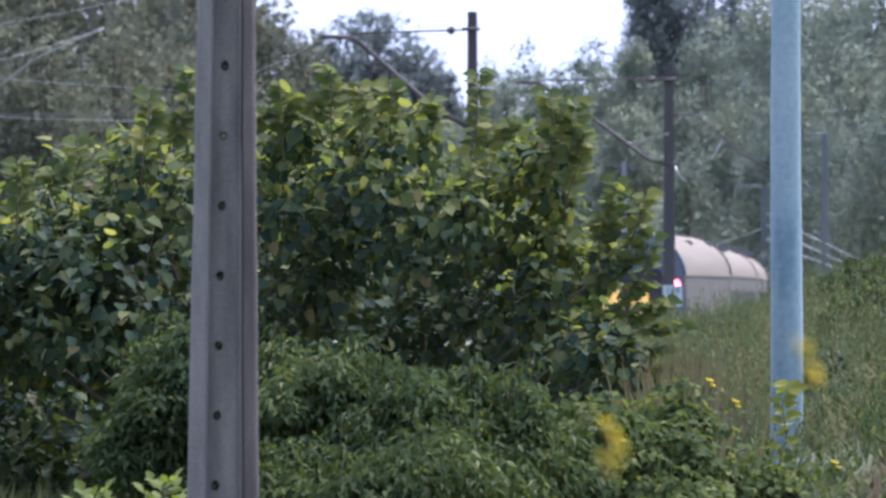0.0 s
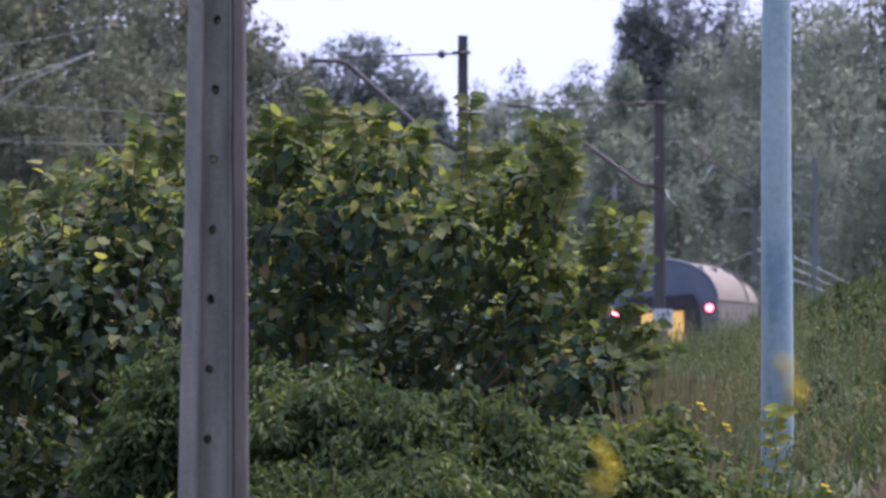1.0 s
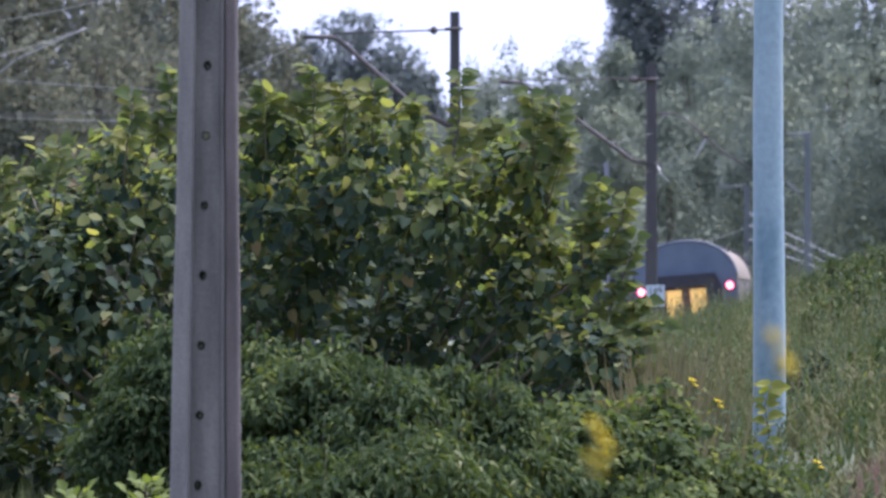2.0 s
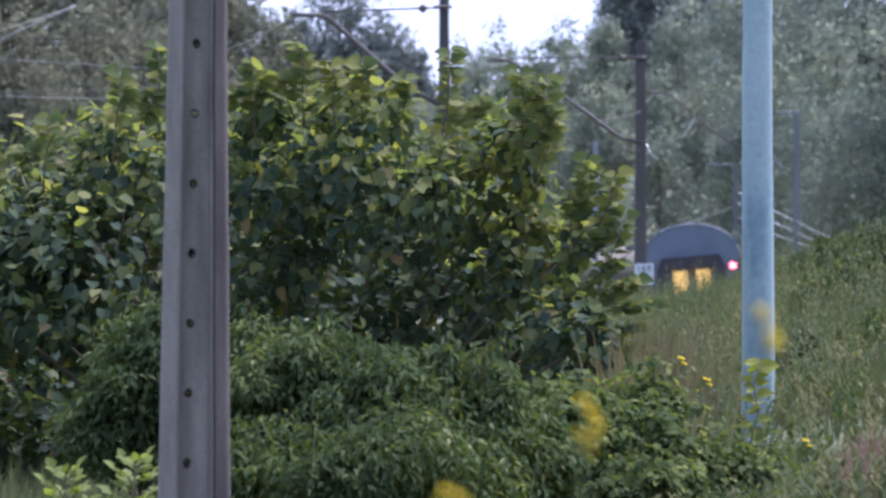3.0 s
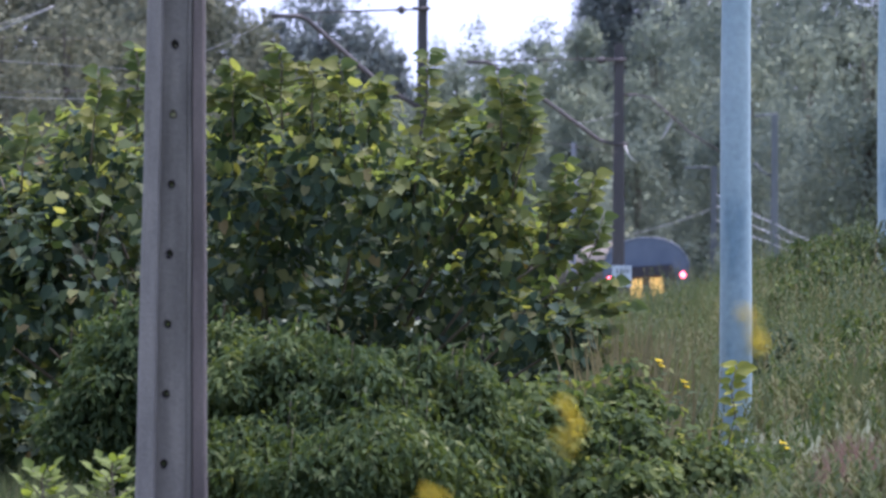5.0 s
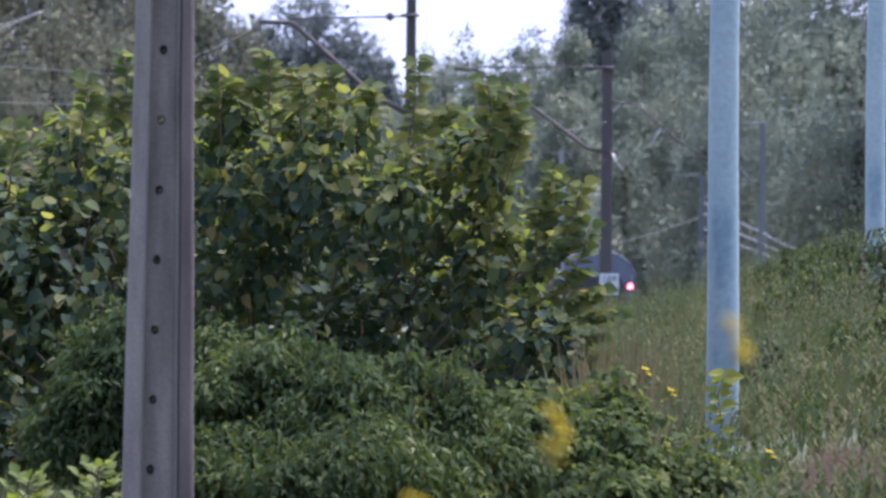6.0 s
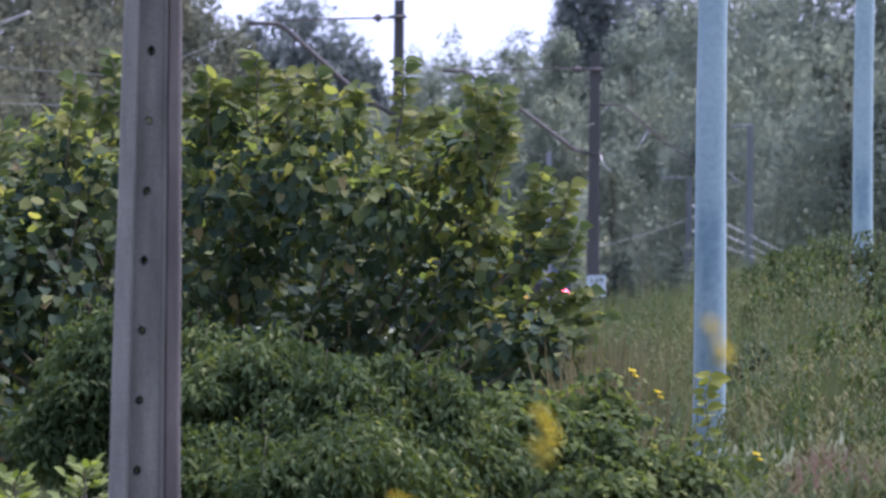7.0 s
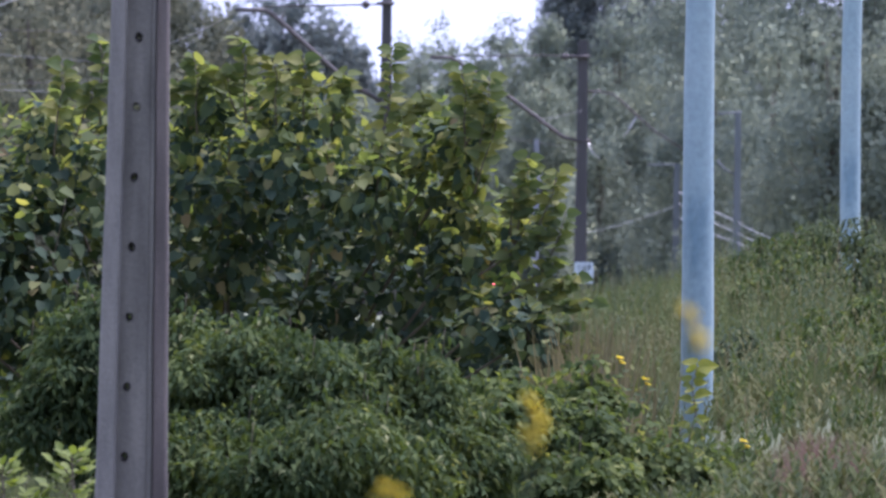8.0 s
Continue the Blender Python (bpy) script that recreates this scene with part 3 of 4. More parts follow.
def build_wires():
    wire(sagging(at(-400, 55, 110), at(205, 3, 90), 0.35), 0.013, M_WIRE_DULL)
    wire(sagging(at(340, 152, 80), at(568, 70, 67.5), 0.16), 0.010, M_WIRE_DULL)
    wire(sagging(at(-350, 85, 100), at(420, 108, 95), 0.1), 0.014, M_IRON)
    wire(sagging(at(-350, 105, 100), at(420, 165, 95), 0.1), 0.014, M_WIRE_DULL)
    wire(sagging(at(-350, 200, 105), at(460, 190, 95), 0.12), 0.018, M_IRON)
    wire(sagging(at(-300, 190, 100), at(834, 215, 68), 0.15), 0.010, M_WIRE_DULL)
    wire(sagging(at(-350, 165, 110), at(184, 50, 120), 0.3), 0.014, M_WIRE_DULL)
    wire(sagging(at(800, 190, 80), at(918, 148, 79.6), 0.08), 0.009, M_WIRE_DULL)
    wire(sagging(at(836, 250, 68), at(1184, 305, 80), 0.02), 0.006, M_IRON)
    wire(sagging(at(1108, 254, 79.7), at(1184, 236, 79.9), 0.02), 0.010, M_WIRE_DULL)
    wire(sagging(at(1060, 470, 165), at(1347, 405, 160), 0.30), 0.016, M_WIRE)
    for v0, v1, v2 in ((378, 430, 472), (398, 450, 482), (424, 467, 490)):
        wire(sagging(at(1357, v0, 160), at(1461, v1, 150), 0.06), 0.026, M_WIRE)
        wire(sagging(at(1461, v1, 150), at(1570, v2, 140), 0.12), 0.022, M_WIRE)


build_masts()
build_wires()


# ---- far woods ----
def tree(u, v_top, d, wide, material, shape, label, count, base_cut=0.12, lean=0.0, size=(0.22, 0.40), lumpy=16, seed=0):
    """A tree at distance d whose crown tops out at v_top; wide in metres."""
    global rng
    rng = np.random.default_rng(1000 + seed)
    p = at(u, v_top, d)
    zb = float(ground_z(p.x, p.y))
    h = p.z - zb
    t = thing("tree", Matrix.Translation((p.x, p.y, zb)), label, "tree", "woods behind the railway")
    trunk_top = h * 0.8
    pts = [(0, 0, -0.2), (0.1, 0, h * 0.25), (-0.1 + lean, 0.1, h * 0.5), (lean, 0, trunk_top)]
    bits = [tube_mesh("t", pts, [h * 0.022, h * 0.018, h * 0.012, 0.03], M_BARK, 7)]
    lumps = []
    for i in range(lumpy):
        f = rng.random() ** 0.8
        z = h * (base_cut + (0.93 - base_cut) * f)
        spread = wide / 2 * (1 - 0.75 * max(0, (f - 0.35) / 0.65) ** 1.6) * (0.75 + 0.3 * rng.random())
        ang = rng.random() * 2 * math.pi
        rr = spread * (0.25 + 0.5 * rng.random())
        c = np.array([math.cos(ang) * rr + lean * f, math.sin(ang) * rr, z])
        r = max(0.7, spread * (0.48 + 0.25 * rng.random()))
        lumps.append((c, (r, r, r * (0.8 if material is M_OAK else 1.1))))
        bits.append(tube_mesh("t", [(lean * f * 0.5, 0, z * 0.6), tuple(c * np.array([0.6, 0.6, 1]) - np.array([0, 0, r * .4])), tuple(c)], [0.07, 0.05, 0.02], M_BARK, 5))
    lumps.append((np.array([lean, 0, h * 0.93]), (wide * 0.12 + .3, wide * 0.12 + .3, h * 0.075)))
    part("trunk", merged("trunk", bits, M_BARK), t)
    for me in bits:
        bpy.data.meshes.remove(me)
    core = []
    for f in (0.12, 0.36, 0.60, 0.80):
        r = wide / 2 * (1 - 0.75 * max(0, (f - 0.35) / 0.65) ** 1.6)
        core.append((np.array([lean * f, 0, h * (base_cut + (0.93 - base_cut) * f)]), (r * 0.86, r * 0.86, max(r * 0.8, h * (0.93 - base_cut) * 0.16))))
    knobs = knobbly(core, 26, 0.30) + knobbly(lumps, 6, 0.30)
    n = int(count * 1.3)
    pos, out = lump_points(knobs, n, 0.86)
    if shape is STREAK:
        along = out * 0.3 + rng.normal(size=(n, 3)) * 0.45 + np.array([0, 0, -0.45]) + np.where(out[:, 2:3] > 0.3, 0.9, 0) * np.array([0, 0, 1])
    else:
        along = out * 0.3 + rng.normal(size=(n, 3)) * 0.8
    nrm = out * 0.55 + rng.normal(size=(n, 3)) * 0.15 + np.array([0, -0.35, 0.6])
    part("crown", scattered("crown", SLIVER, pos, along, nrm, rng.uniform(size[0], size[1], n) * 0.72, material), t)
    # broad sprays that close the crown behind its outer leaves
    n = count // 3 if shape is STREAK else int(count * 0.45)
    pos, out = lump_points(knobs, n, 0.72)
    pos -= out * 0.2
    me = scattered("inner_foliage", TUFT, pos, rng.normal(size=(n, 3)) + np.array([0, 0, -0.3]), out * 0.55 + rng.normal(size=(n, 3)) * 0.1 + np.array([0, -0.35, 0.6]), rng.uniform(0.17, 0.32, n) * (size[0] / 0.15), material)
    part("inner_foliage", me, t)
    return t


def build_woods():
    k = 0
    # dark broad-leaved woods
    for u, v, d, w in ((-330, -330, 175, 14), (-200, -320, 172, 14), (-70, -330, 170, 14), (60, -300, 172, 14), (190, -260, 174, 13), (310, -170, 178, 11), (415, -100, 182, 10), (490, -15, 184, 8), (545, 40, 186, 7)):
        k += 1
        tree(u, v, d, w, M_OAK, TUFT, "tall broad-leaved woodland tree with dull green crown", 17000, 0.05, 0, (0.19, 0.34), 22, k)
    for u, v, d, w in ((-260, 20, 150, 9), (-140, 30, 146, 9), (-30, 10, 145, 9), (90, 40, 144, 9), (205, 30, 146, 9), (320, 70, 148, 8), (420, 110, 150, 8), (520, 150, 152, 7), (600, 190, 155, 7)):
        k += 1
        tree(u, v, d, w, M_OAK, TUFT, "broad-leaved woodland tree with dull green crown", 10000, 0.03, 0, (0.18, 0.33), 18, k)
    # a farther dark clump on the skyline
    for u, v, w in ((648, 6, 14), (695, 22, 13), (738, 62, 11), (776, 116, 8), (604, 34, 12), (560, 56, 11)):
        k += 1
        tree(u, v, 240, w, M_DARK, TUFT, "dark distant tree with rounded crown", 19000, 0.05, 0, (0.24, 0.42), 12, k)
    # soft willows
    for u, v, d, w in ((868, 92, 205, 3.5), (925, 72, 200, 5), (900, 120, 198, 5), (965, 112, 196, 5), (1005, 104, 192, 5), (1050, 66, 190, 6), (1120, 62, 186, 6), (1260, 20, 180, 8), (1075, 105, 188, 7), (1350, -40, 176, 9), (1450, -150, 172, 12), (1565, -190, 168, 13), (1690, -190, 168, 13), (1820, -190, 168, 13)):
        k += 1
        tree(u, v, d, w, M_WILLOW, STREAK, "tall willow with soft haze-paled green crown", int(2350 * w), 0.04, 0, (0.15, 0.34), 20, k)
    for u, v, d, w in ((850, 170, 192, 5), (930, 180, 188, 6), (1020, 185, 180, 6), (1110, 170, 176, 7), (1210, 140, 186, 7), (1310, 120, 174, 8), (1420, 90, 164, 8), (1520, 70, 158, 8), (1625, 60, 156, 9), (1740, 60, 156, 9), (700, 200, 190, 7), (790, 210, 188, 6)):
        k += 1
        tree(u, v, d, w, M_WILLOW, STREAK, "smaller willow with soft haze-paled green crown", 15000, 0.02, 0, (0.15, 0.33), 16, k)
    # low crowns added to cover the dark hollow with paler foliage
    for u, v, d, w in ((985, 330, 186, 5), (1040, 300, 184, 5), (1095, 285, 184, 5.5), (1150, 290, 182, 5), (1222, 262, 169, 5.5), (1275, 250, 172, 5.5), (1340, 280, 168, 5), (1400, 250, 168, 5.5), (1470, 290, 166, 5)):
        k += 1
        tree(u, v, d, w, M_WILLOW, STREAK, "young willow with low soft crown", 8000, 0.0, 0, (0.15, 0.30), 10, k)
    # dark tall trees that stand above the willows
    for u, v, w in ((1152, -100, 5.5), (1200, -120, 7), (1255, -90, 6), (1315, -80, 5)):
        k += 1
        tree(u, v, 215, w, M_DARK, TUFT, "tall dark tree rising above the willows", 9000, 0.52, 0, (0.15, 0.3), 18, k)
    # more crowns deep in the woods
    for u, v, w in ((-230, -330, 16), (-60, -340, 16), (110, -320, 16), (260, -250, 14), (380, -140, 11)):
        k += 1
        tree(u, v, 200, w, M_OAK, TUFT, "tall broad-leaved tree deep in the woods", 6000, 0.05, 0, (0.26, 0.44), 16, k)


build_woods()
rng = np.random.default_rng(21)


def build_undergrowth():
    """Scrub along the far side of the line."""
    n = 48000
    x = rng.uniform(8.5, 36, n)
    y = (rng.uniform(166, 171, n) + 3 * np.sin(x * 0.7)) * DEEP
    z = ground_z(x, y) + rng.random(n) ** 0.9 * (6.6 + 1.2 * np.sin(x * 0.9) + 0.7 * np.sin(x * 2.3))
    d = rng.normal(size=(n, 3)) + np.array([0, -0.4, 0.7])
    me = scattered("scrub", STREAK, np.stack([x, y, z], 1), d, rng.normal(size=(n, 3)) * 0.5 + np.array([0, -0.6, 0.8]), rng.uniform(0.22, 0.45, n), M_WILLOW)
    tagged(new("scrub", me), "low scrub at the foot of the far woods", "scrub", kind="stuff")


build_undergrowth()


# ---- the near concrete pole ----
def build_pole():
    foot, head = at(393, 960, 15.6), at(401, -260, 15.6)
    d = 15.6 * DEEP
    foot.z = float(ground_z(foot.x, foot.y)) - 0.3
    zt = head.z
    pole = thing("concrete_pole", Matrix.Translation((0, 0, 0)), "weathered grey concrete line pole with a row of bolt holes", "utility pole")
    per_m = F / d

    def edge(z, side):
        """The two upright edges taper towards the top."""
        v = 520 - (z - EYE) * per_m
        u = 350 - 0.0215 * v if side < 0 else 450 + 0.008 * v
        return (u - 784) / per_m

    def xz(f, z):
        l, r = edge(z, -1), edge(z, 1)
        return l + f * (r - l)

    def prism(name, plan, material, parent, z0=foot.z, z1=zt, label="", n=10):
        """plan: corners as (share of the width, depth), carried up the taper."""
        verts, faces = [], []
        k = len(plan)
        for i in range(n + 1):
            z = z0 + (z1 - z0) * i / n
            for f, y in plan:
                verts.append((xz(f, z) + 0.0012 * math.sin(z * 7 + f * 9), d + y + 0.0015 * math.sin(z * 5.3 + y * 40), z))
            if i:
                for j in range(k):
                    j2 = (j + 1) % k
                    faces.append(((i - 1) * k + j, (i - 1) * k + j2, i * k + j2, i * k + j))
        faces += [tuple(range(k - 1, -1, -1)), tuple(n * k + j for j in range(k))]
        return part(name, mesh_of(name, verts, faces, material), parent, label)
    prism("flange", [(0.0, -0.02), (0.03, -0.045), (0.245, -0.085), (0.27, -0.07), (0.285, -0.02), (0.285, 0.16), (0.0, 0.16)], M_CONC_EDGE, pole, label="worn concrete flange coloured paler for sky light")
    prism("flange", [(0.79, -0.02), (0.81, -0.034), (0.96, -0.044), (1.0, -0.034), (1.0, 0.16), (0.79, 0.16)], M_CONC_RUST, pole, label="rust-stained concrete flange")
    prism("rib", [(0.70, -0.018), (0.72, -0.027), (0.77, -0.027), (0.788, -0.02), (0.788, 0.1), (0.70, 0.1)], M_CONC, pole)
    # the web between the flanges, pierced by round holes
    pitch = 123.7 / per_m
    z_hole = EYE + (520 - 117) / per_m
    verts, faces = [], []
    zs = [z_hole + pitch * k for k in range(3, -12, -1) if z_hole + pitch * k > foot.z + 0.1 and z_hole + pitch * k < zt - pitch / 2]
    for zc in zs:
        v = 520 - (zc - EYE) * per_m
        hx = (401 - 0.0228 * v - 784) / per_m
        z0, z1 = zc - pitch / 2, zc + pitch / 2
        b = len(verts)
        rim = 16
        rad = 0.019
        for y in (-0.02, 0.06):
            for k in range(rim):
                w = 2 * math.pi * k / rim
                verts.append((hx + rad * math.cos(w) * 0.85, d + y, zc + rad * math.sin(w) * (1 + 0.1 * math.sin(3 * w + zc * 9))))
            for k in range(rim):
                w = 2 * math.pi * k / rim
                cx, cz = math.cos(w), math.sin(w)
                q = 1 / max(abs(cx), abs(cz))
                zz = zc + pitch / 2 * max(-1, min(1, cz * q))
                lx, rx = xz(0.28, zz), xz(0.705, zz)
                verts.append(((lx + rx) / 2 + (rx - lx) / 2 * max(-1, min(1, cx * q)), d + y, zz))
        for k in range(rim):
            k2 = (k + 1) % rim
            faces.append((b + k, b + k2, b + rim + k2, b + rim + k))
            faces.append((b + 3 * rim + k, b + 3 * rim + k2, b + 2 * rim + k2, b + 2 * rim + k))
            faces.append((b + k2, b + k, b + 2 * rim + k, b + 2 * rim + k2))
    wm = mesh_of("web", verts, faces, M_CONC)
    bm = bmesh.new()
    bm.from_mesh(wm)
    bmesh.ops.remove_doubles(bm, verts=bm.verts[:], dist=0.0005)
    bm.to_mesh(wm)
    bm.free()
    web = part("web", wm, pole)
    for zc in zs:
        v = 520 - (zc - EYE) * per_m
        hx = (401 - 0.0228 * v - 784) / per_m
        tv, tf = [], []
        for i, (y, r) in enumerate(((-0.0215, 0.0195), (-0.0213, 0.0165), (0.058, 0.0125 if zc == zs[3] or zc == zs[0] else 0.004))):
            for k in range(12):
                w = 2 * math.pi * k / 12
                tv.append((hx + r * math.cos(w) * 0.85, d + y, zc + r * math.sin(w) * (1 + 0.15 * math.sin(2 * w + zc * 31))))
            if i:
                tf += [((i - 1) * 12 + k, (i - 1) * 12 + (k + 1) % 12, i * 12 + (k + 1) % 12, i * 12 + k) for k in range(12)]
        part("bolt_hole", mesh_of("bolt_hole", tv, tf, M_HOLE), web)
    tagged(pole, "weathered grey concrete line pole with a row of bolt holes", "utility pole")


build_pole()


# ---- blue steel posts ----
def blue_post(u, d, r_top, r_mid, base_v, top_v, label):
    p = at(u, 520, d)
    zb = float(ground_z(p.x, p.y)) - 0.15
    top = at(u, top_v, d).z
    post = thing("blue_post", Matrix.Translation((p.x, p.y, zb)), label, "post", "blue steel posts")
    h = top - zb
    pts = [(0.004 * math.sin(z * 2.1), 0, z) for z in np.linspace(0, h, 26)]
    radii = [r_mid + (r_top - r_mid) * (z / h) + 0.0008 * math.sin(z * 9) for z in np.linspace(0, h, 26)]
    part("tube", tube_mesh("tube", pts, radii, M_BLUE, 40), post)
    part("cap", tube_mesh("cap", [(pts[-1][0], 0, h), (pts[-1][0], 0, h + 0.02)], [r_top + 0.004, r_top * 0.7], M_BLUE, 24), post)
    part("collar", tube_mesh("collar", [(0, 0, 0.10), (0, 0, 0.22)], [r_mid + 0.012, r_mid + 0.006], M_BLUE, 30), post)
    return post


blue_post(1391.5, 24.5, 0.080, 0.102, 820, -420, "faded pale blue steel post among weeds and grass")
blue_post(1660, 40.0, 0.088, 0.104, 470, -300, "faded pale blue steel post behind tall weeds")


# ---- the large broad-leaved bush ----
def lump_at(u, v, ru, rv, d, deep):
    p = at(u, v, d)
    return (np.array(p), (ru / F * d * DEEP, deep, rv / F * d * DEEP))


def leaf_frames(pos, out, droop, up):
    n = len(pos)
    along = out * 0.7 + rng.normal(size=(n, 3)) * 0.5 + np.array([0, 0, -droop])
    nrm = out * 0.4 + rng.normal(size=(n, 3)) * 0.4 + np.array([0, -0.15, up])
    return along, nrm


def bush_wood(base, lumps, r0):
    bits = []
    for i, (c, r) in enumerate(lumps):
        mid = Vector(base).lerp(Vector(c), 0.5) + Vector((0.1 * math.sin(i * 2.3), 0.35, -0.1))
        root = Vector(base) + Vector((0.15 * math.sin(i), 0.15 * math.cos(i * 1.3), 0))
        bits.append(tube_mesh("t", [root, mid, Vector(c), Vector(c) + Vector((0.1 * math.sin(i * 5), 0, r[2] * 0.8))], [r0, r0 * 0.7, r0 * 0.4, 0.004], M_TWIG, 6))
    me = merged("branchwork", bits, M_TWIG)
    for b in bits:
        bpy.data.meshes.remove(b)
    return me


def shoot(points, n, size, shape, material, spread=0.6):
    """Leaves set alternately along a twig: places, ways, faces, sizes."""
    pts = [Vector(p) for p in points]
    pos, along, nrm = [], [], []
    for i in range(n):
        f = (i + 0.5) / n * (len(pts) - 1)
        j = min(int(f), len(pts) - 2)
        p = pts[j].lerp(pts[j + 1], f - j)
        d = (pts[j + 1] - pts[j]).normalized()
        w = i * 2.4 + rng.random()
        side = Vector((math.cos(w), math.sin(w) * 0.7, 0.15)) * spread + d * 0.35
        pos.append(p + side * 0.02)
        along.append(side + Vector((0, 0, -0.35)))
        nrm.append(Vector((rng.normal() * 0.5, -0.7 + rng.normal() * 0.4, 0.6)))
    return np.array(pos), np.array(along), np.array(nrm), rng.uniform(size * 0.75, size * 1.2, n)


def build_big_bush():
    global rng
    rng = np.random.default_rng(5)
    d = 23.0
    crown = ((560, 335, 150, 165, 0), (740, 350, 150, 150, -0.1), (900, 380, 120, 150, 0.1), (985, 290, 45, 105, 0), (400, 330, 120, 130, 0.2), (250, 330, 90, 110, 0.3), (120, 440, 130, 112, 0.2), (0, 492, 110, 150, 0.3), (-120, 470, 120, 170, 0.4), (250, 520, 230, 170, 0.1), (560, 540, 240, 150, 0.3))
    flanks = ((820, 540, 190, 140, 0.3), (985, 480, 75, 105, 0), (1070, 470, 25, 50, -0.1), (1030, 600, 75, 80, -0.2), (1095, 640, 50, 48, -0.3), (1000, 660, 110, 80, 0.2), (1150, 700, 45, 32, -0.3), (60, 740, 220, 210, 2.3), (0, 790, 260, 200, 2.6), (220, 820, 200, 130, 2.1), (150, 480, 330, 190, 0.9))
    # rear and off-view lumps are added to block backlight and darken the lower front
    depth = ((560, 430, 330, 220, 0.9), (850, 470, 230, 200, 0.9), (50, 700, 330, 230, 2.2), (560, 700, 380, 180, 1), (-200, 600, 200, 260, 0.8), (520, 700, 330, 150, 0.6), (900, 690, 150, 90, 0.5), (650, 230, 60, 70, 0), (520, 230, 50, 60, 0), (1090, 410, 30, 50, 0), (0, 540, 300, 150, 2.2), (-260, 680, 160, 260, 1.7), (30, 860, 190, 110, 1.7), (60, 850, 210, 130, 1.4), (-60, 800, 160, 160, 1.5), (30, 600, 260, 90, 1.2), (60, 560, 240, 90, 0.5))
    lumps = [lump_at(u, v, ru, rv, d + dd, 0.35 + ru / 520) for u, v, ru, rv, dd in crown + flanks + depth]
    base = at(560, 520, d + 0.4)
    base.z = float(ground_z(base.x, base.y))
    bush = thing("broad_leaved_bush", Matrix.Translation(base), "large leafy bush with broad heart-shaped leaves, tips sunlit", "bush")
    part("branchwork", bush_wood(Vector((0, 0, -0.1)), [(np.array(c) - np.array(base), r) for c, r in lumps[:22]], 0.016), bush)
    n = 36000
    pos, out = lump_points(knobbly(lumps, 7, 0.36), n, 0.5)
    keep = pos[:, 2] > ground_z(pos[:, 0], pos[:, 1]) + 0.1
    pos, out = pos[keep], out[keep]
    along, nrm = leaf_frames(pos, out, 0.5, 1.0)
    size = rng.uniform(0.048, 0.096, len(pos))
    rel = pos - np.array(base)
    # the leaves on the near side of the crown, one by one
    near = np.where((out[:, 1] < -0.55) & (pos[:, 2] > 1.75))[0][:285]
    rest = np.setdiff1d(np.arange(len(pos)), near)
    # young: leaves coloured as sunlit, likelier high up and on the right flank
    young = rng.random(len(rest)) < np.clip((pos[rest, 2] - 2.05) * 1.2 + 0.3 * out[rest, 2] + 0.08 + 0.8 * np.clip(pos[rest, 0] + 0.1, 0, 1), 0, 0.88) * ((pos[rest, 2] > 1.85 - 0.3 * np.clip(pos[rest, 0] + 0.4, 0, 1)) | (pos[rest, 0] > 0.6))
    for name, pick, material in (("foliage", rest[~young], M_BUSH), ("sunlit_foliage", rest[young], M_SHOOT)):
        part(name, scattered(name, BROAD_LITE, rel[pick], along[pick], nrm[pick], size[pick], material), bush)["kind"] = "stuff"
    leaf = mesh_of("leaf", BROAD[0], BROAD[1], M_BUSH_ONE)
    a = units(along)
    nn = units(nrm - (nrm * a).sum(1, keepdims=True) * a)
    for i in near:
        b = np.cross(a[i], nn[i])
        m = Matrix(((b[0], a[i][0], nn[i][0], rel[i][0]), (b[1], a[i][1], nn[i][1], rel[i][1]), (b[2], a[i][2], nn[i][2], rel[i][2]), (0, 0, 0, 1)))
        part("leaf", leaf, bush, m=m @ Matrix.Scale(float(size[i]), 4))
    # shoots that stand out of the outline
    upper = (((255, 260), (262, 165), 14), ((330, 215), (328, 120), 9), ((300, 260), (318, 205), 10), ((500, 235), (495, 150), 13), ((585, 210), (578, 118), 13), ((640, 225), (634, 150), 10), ((690, 220), (688, 150), 10), ((560, 220), (540, 170), 10), ((745, 250), (765, 175), 10), ((830, 300), (846, 130), 20), ((860, 260), (905, 215), 10), ((975, 260), (968, 165), 14), ((1005, 290), (1018, 180), 14), ((1010, 330), (1035, 235), 12))
    lower = (((1075, 430), (1090, 320), 14), ((1110, 440), (1142, 345), 12), ((1060, 430), (1062, 380), 8), ((1120, 520), (1158, 415), 10), ((1130, 590), (1210, 575), 12), ((1100, 560), (1180, 530), 10), ((1150, 650), (1260, 685), 12), ((1150, 680), (1240, 725), 12), ((130, 330), (135, 250), 10), ((30, 380), (30, 285), 12), ((80, 340), (95, 300), 8), ((1200, 720), (1300, 715), 8), ((440, 230), (470, 200), 8), ((1050, 500), (1125, 450), 9), ((1060, 560), (1150, 500), 9), ((1070, 600), (1165, 545), 9), ((1090, 640), (1185, 615), 9), ((1100, 690), (1200, 650), 9))
    groups = []
    for (u0, v0), (u1, v1), k in upper + lower:
        a0, a1 = at(u0, v0, d - 0.16) - base, at(u1, v1, d - 0.18) - base
        mid = a0.lerp(a1, 0.5) + Vector((0.02, 0, 0.015))
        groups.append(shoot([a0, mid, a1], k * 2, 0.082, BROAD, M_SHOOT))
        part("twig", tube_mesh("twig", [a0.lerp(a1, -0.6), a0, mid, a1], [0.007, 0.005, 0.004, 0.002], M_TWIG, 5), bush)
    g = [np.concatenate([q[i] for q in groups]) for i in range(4)]
